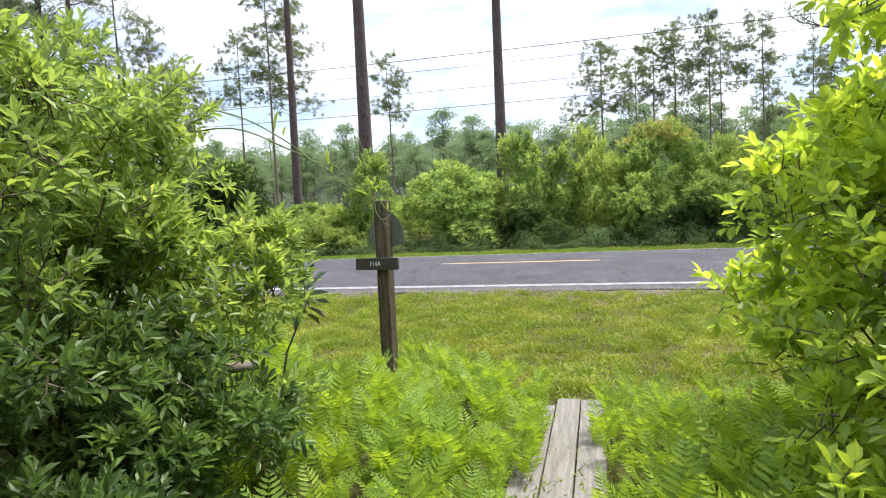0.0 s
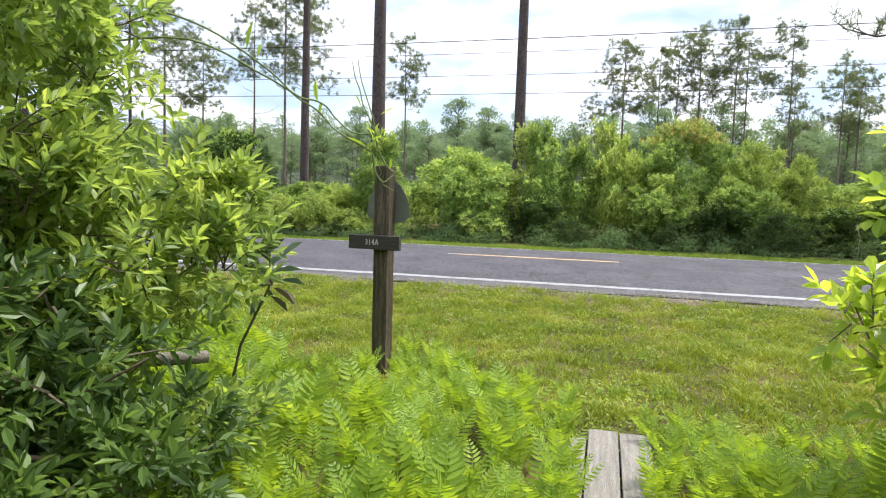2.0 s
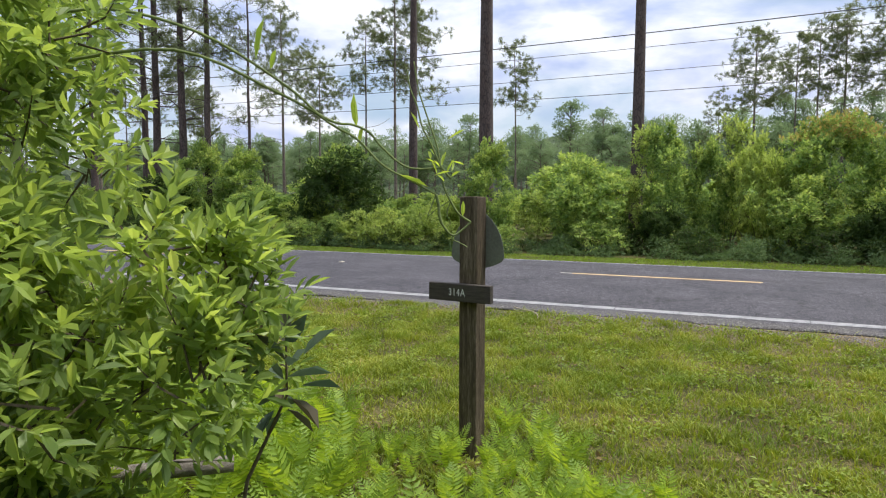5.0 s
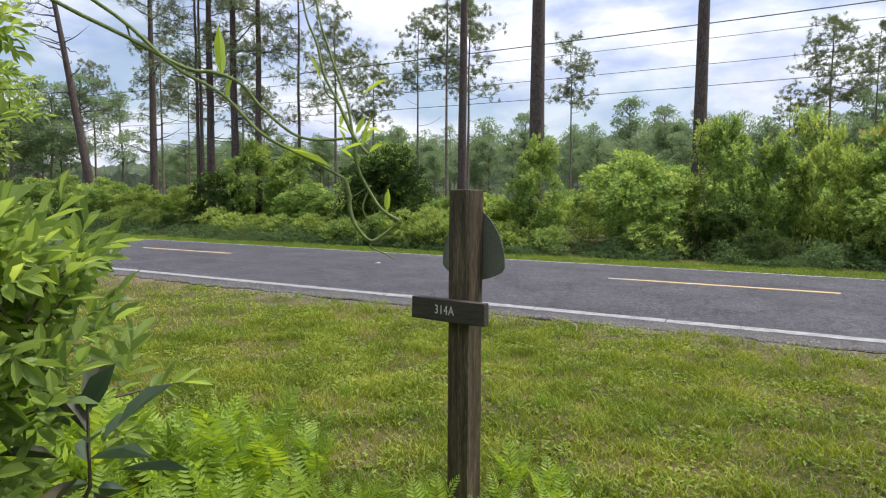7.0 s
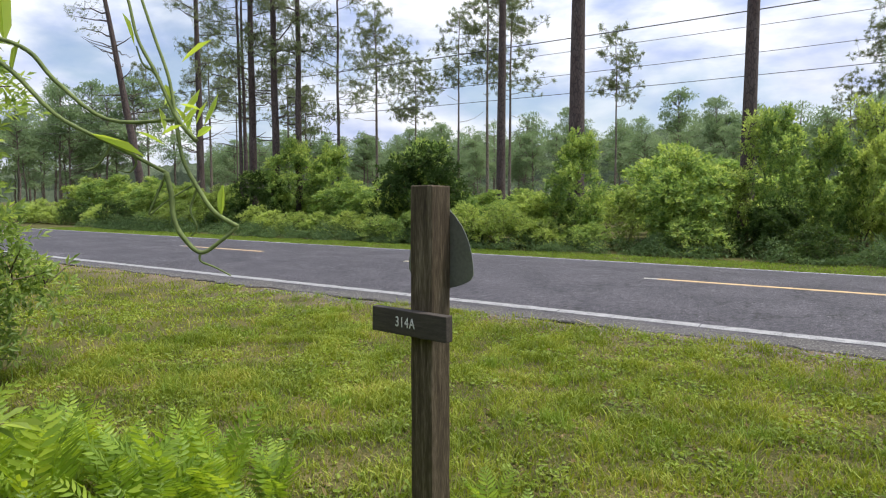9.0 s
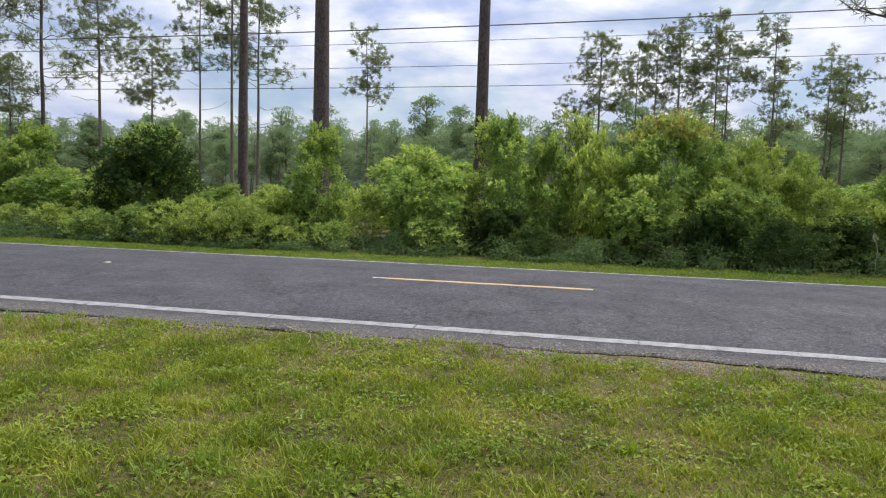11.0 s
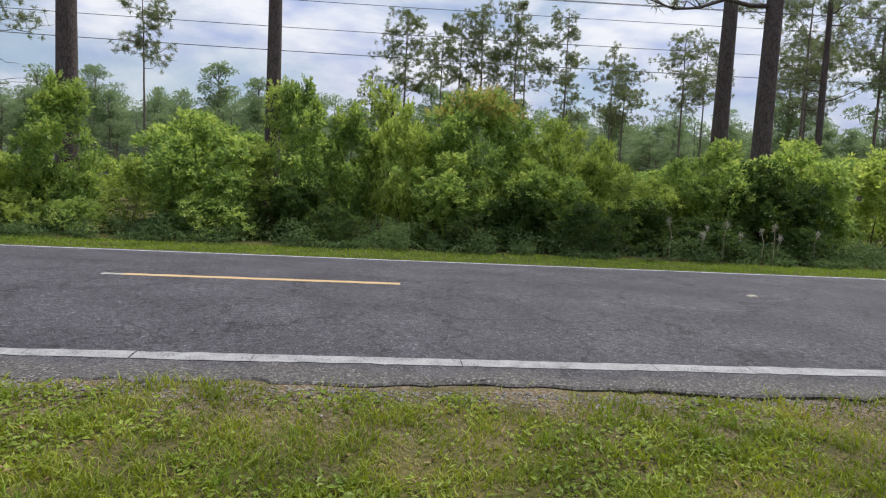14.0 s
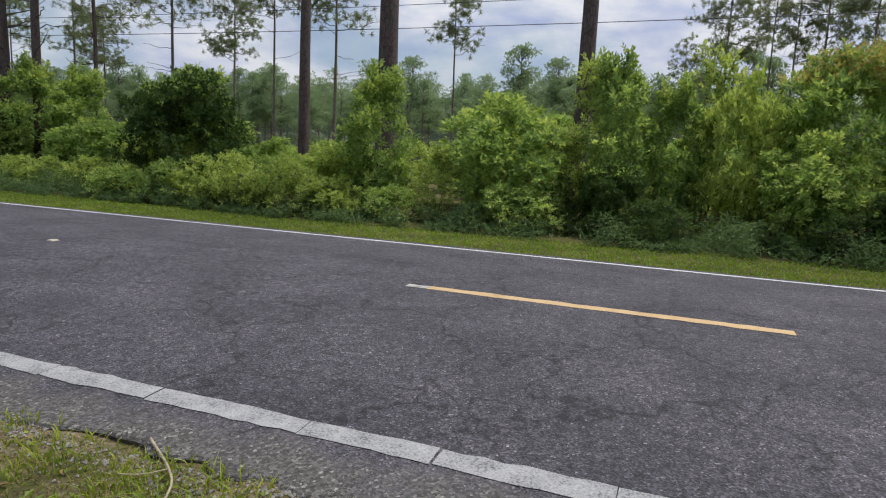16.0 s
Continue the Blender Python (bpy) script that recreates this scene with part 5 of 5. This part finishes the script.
# ---- grass ----
def blades(r, x, y, h, w, lean):
    n = len(x)
    z = ground_z(x, y)
    a = r.uniform(0, 6.283, n)
    ln = r.uniform(0, 6.283, n)
    d = h * lean * r.uniform(0.3, 1.2, n)
    B = np.stack([x, y, z - 0.004], 1)
    S = np.stack([np.cos(a), np.sin(a), 0 * a], 1) * (w * 0.5)[:, None]
    T = B + np.stack([d * np.cos(ln), d * np.sin(ln), h], 1)
    Md = B + np.stack([d * 0.25 * np.cos(ln), d * 0.25 * np.sin(ln), h * 0.6], 1)
    V = np.stack([B - S, B + S, Md + S * 0.8, Md - S * 0.8, T], 1).reshape(-1, 3)
    F = (np.arange(n)[:, None, None] * 5 + np.array([(0, 1, 2), (0, 2, 3), (3, 2, 4)])[None]).reshape(-1, 3)
    return V, F


rg = np.random.default_rng(33)


def scatter(n, x0, x1, y0, y1, thin):
    x, y = rg.uniform(x0, x1, n), rg.uniform(y0, y1, n)
    keep = rg.random(n) < thin(x, y)
    return x[keep], y[keep]


def lushness(x, y):
    a = value_noise(x, y, 0.45, 31) * 0.4 + value_noise(x, y, 0.13, 32) * 0.6
    bare = np.clip((y + 1.65) / 1.1, 0, 1) * np.clip(0.15 + 1.1 * value_noise(x, y, 0.5, 36), 0, 1)
    return np.clip((a - 0.25) * 2.4, 0.22, 1) * (1 - 0.9 * bare)


lawn = tagged(new("grass"), "short patchy mown grass of the verge", "grass", kind="stuff")
x, y = scatter(300000, -3.0, 8.0, -5.8, -0.42, lushness)
h = rg.uniform(0.02, 0.065, len(x)) * (0.4 + 1.5 * value_noise(x, y, 0.22, 35) ** 1.3)
tagged(part("blades", tri_mesh("blades", *blades(rg, x, y, h, rg.uniform(0.005, 0.011, len(x)), 1.2), [L_GRASS]), lawn), kind="stuff")
x, y = scatter(120000, -24.0, 16.0, -7.5, -0.45, lambda x, y: lushness(x, y) * ((x < -3) | (x > 8) | (y < -5.8)))
h = rg.uniform(0.03, 0.07, len(x))
tagged(part("blades", tri_mesh("blades", *blades(rg, x, y, h, rg.uniform(0.010, 0.018, len(x)), 1.1), [L_GRASS]), lawn), kind="stuff")
x, y = scatter(90000, -3.0, 8.0, -5.6, -0.48, lambda x, y: 0.25 + 0.75 * (1 - lushness(x, y)))
tagged(part("thatch", tri_mesh("thatch", *blades(rg, x, y, rg.uniform(0.008, 0.028, len(x)), rg.uniform(0.003, 0.006, len(x)), 3.0), [L_DRY]), lawn, "dry brown thatch"), kind="stuff")
x, y = scatter(80000, -6.0, 8.0, -5.9, -0.55, lambda x, y: np.clip((value_noise(x, y, 0.35, 41) - 0.4) * 2.6, 0.03, 1))
P = np.stack([x, y, ground_z(x, y) + rg.uniform(0.01, 0.035, len(x))], 1)
D = rg.normal(0, 1, P.shape) * [1, 1, 0.3] + [0, 0, 0.15]
tagged(part("clover", tri_mesh("clover", *leaves(rg, P, D, 0.042, 0.022), [L_WEED]), lawn, "small broad weed leaves"), kind="stuff")
# taller tufts
tx, ty = rg.uniform(-4, 8, 150), rg.uniform(-5.4, -0.6, 150)
x = np.repeat(tx, 45) + rg.normal(0, 0.045, 150 * 45)
y = np.repeat(ty, 45) + rg.normal(0, 0.045, 150 * 45)
y = np.minimum(y, -0.5)
tagged(part("tufts", tri_mesh("tufts", *blades(rg, x, y, rg.uniform(0.04, 0.12, len(x)), rg.uniform(0.004, 0.007, len(x)), 0.9), [L_VERGE]), lawn), kind="stuff")

verge = tagged(new("grass"), "bright grass strip along the far edge of the road", "grass", kind="stuff")
x, y = scatter(60000, -30, 20, 6.5, 9.0, lambda x, y: np.full(len(x), 1.0))
tagged(part("blades", tri_mesh("blades", *blades(rg, x, y, rg.uniform(0.02, 0.05, len(x)), rg.uniform(0.014, 0.024, len(x)), 1.1), [L_VERGE]), verge), kind="stuff")
x, y = scatter(130000, -30, 20, 8.7, 10.6, lambda x, y: np.clip((value_noise(x, y, 0.45, 44) - 0.25) * 2, 0.03, 1))
weed_h = 0.08 + 0.62 * value_noise(x, y, 0.6, 45) * np.clip((y - 8.6) / 0.7, 0.15, 1)
P = np.stack([x, y, ground_z(x, y) + weed_h * rg.random(len(x))], 1)
D = rg.normal(0, 1, P.shape) * [1, 1, 0.5] + [0, -0.2, 0.5]
tagged(part("weeds", tri_mesh("weeds", *leaves(rg, P, D, 0.11, 0.03), [L_TUFT]), verge, "leafy weeds before the thicket"), kind="stuff")

# ---- dry stalks before the thicket ----
def seed_stalk(seed, h, head):
    """A bare weed stalk with a tuft of seeds on top and a few dry leaves."""
    r = np.random.default_rng(seed)
    ob = thing("weed_stalk", pose(0, 0, 0), "dry grey weed stalk with a fluffy pale seed head", "weed", "dry stalks")
    pts = np.array([(0, 0, -0.03), (0.01, 0.0, h * 0.35), (r.uniform(-0.04, 0.04), 0.01, h * 0.7), (r.uniform(-0.06, 0.06), 0.0, h)])
    part("stem", tri_mesh("stem", *tube(pts, [0.011, 0.010, 0.008, 0.006], 6), [M_TWIG], smooth=True), ob)
    P = pts[-1] + r.normal(0, 1, (60, 3)) * [head * 0.5, head * 0.5, head]
    tagged(part("seed_head", tri_mesh("seed_head", *leaves(r, P, r.normal(0, 1, P.shape) + [0, 0, 0.4], 0.045, 0.018), [L_FLUFF]), ob), kind="stuff")
    Q = np.column_stack([r.normal(0, 0.02, 14), r.normal(0, 0.02, 14), r.uniform(0.1, 0.75, 14) * h])
    tagged(part("leaves", tri_mesh("leaves", *leaves(r, Q, r.normal(0, 1, Q.shape) * [1, 1, 0.4] - [0, 0, 0.2], 0.12, 0.025), [L_TUFT]), ob), kind="stuff")
    return ob


stalks = [seed_stalk(120, 0.85, 0.05), seed_stalk(121, 0.6, 0.06), seed_stalk(122, 0.72, 0.04)]
for i, (sx, sy) in enumerate(((9.2, 9.3), (9.9, 9.2), (10.05, 9.4), (10.35, 9.1), (10.9, 9.4), (11.3, 9.2), (11.45, 9.0), (11.75, 9.3), (12.55, 9.2))):
    m = pose(sx, sy, float(ground_z(sx, sy)), 0, 0, 67 * i)
    if i < 3:
        stalks[i].matrix_basis = m
    else:
        copy_thing(stalks[i % 3], m)

# ---- loose stones and a twig at the pavement's edge ----
n = 7500
x = rg.uniform(-5, 8, n)
y = -0.46 - np.abs(rg.normal(0, 0.13, n))
s = 0.003 + 0.013 * rg.random(n) ** 2.5
octa = np.array([(1, 0, 0), (0, 1, 0), (-1, 0, 0), (0, -1, 0), (0, 0, 0.7), (0, 0, -0.7)])
of = np.array([(0, 1, 4), (1, 2, 4), (2, 3, 4), (3, 0, 4), (1, 0, 5), (2, 1, 5), (3, 2, 5), (0, 3, 5)])
a = rg.uniform(0, 6.28, n)
rot = np.stack([np.stack([np.cos(a), -np.sin(a), 0 * a], 1), np.stack([np.sin(a), np.cos(a), 0 * a], 1), np.stack([0 * a, 0 * a, 1 + 0 * a], 1)], 1)
V = np.einsum("nij,kj->nki", rot, octa) * s[:, None, None] * rg.uniform(0.7, 1.3, (n, 6, 1)) + np.stack([x, y, ground_z(x, y) + s * 0.3], 1)[:, None]
F = (np.arange(n)[:, None, None] * 6 + of[None]).reshape(-1, 3)
M_STONE = rough_mat("loose_stone", [(0.3, (0.10, 0.095, 0.09)), (0.5, (0.22, 0.205, 0.19)), (0.7, (0.38, 0.36, 0.33))], 30, 200, 0.9, 0.3, 0.002)
tagged(new("gravel", tri_mesh("gravel", V.reshape(-1, 3), F, [M_STONE])), "loose grey stones crumbled from the pavement edge", "gravel", kind="stuff")
tp = np.array([(0.06, -0.40, 0.0), (0.20, -0.48, 0.0), (0.33, -0.57, 0.0), (0.43, -0.66, 0.0), (0.50, -0.80, 0.0), (0.53, -0.93, 0.0)])
tp[:, 2] = ground_z(tp[:, 0], tp[:, 1]) + [0.06, 0.045, 0.05, 0.045, 0.035, 0.03]
twig = thing("fallen_twig", pose(0, 0, 0), "pale dry forked twig on the grass by the road", "twig")
part("stem", tri_mesh("stem", *tube(curve_through(tp, 14), np.linspace(0.008, 0.004, 14), 6), [M_TWIG], smooth=True), twig)
part("side_shoot", tri_mesh("side_shoot", *tube(curve_through([tp[2], tp[2] + [-0.06, -0.08, 0.0], tp[2] + [-0.15, -0.12, 0.0]], 8), 0.003, 5), [M_TWIG], smooth=True), twig)
# dead brown leaves on the lawn
x, y = scatter(700, -3, 8, -5.5, -0.5, lambda x, y: np.full(len(x), 1.0))
P = np.stack([x, y, ground_z(x, y) + 0.02], 1)
tagged(new("leaf_litter", tri_mesh("leaf_litter", *leaves(rg, P, rg.normal(0, 1, P.shape) * [1, 1, 0.3], 0.05, 0.024, 0.5, True), [L_DRY])), "scattered curled dead leaves lying in the grass", "leaves", kind="stuff")
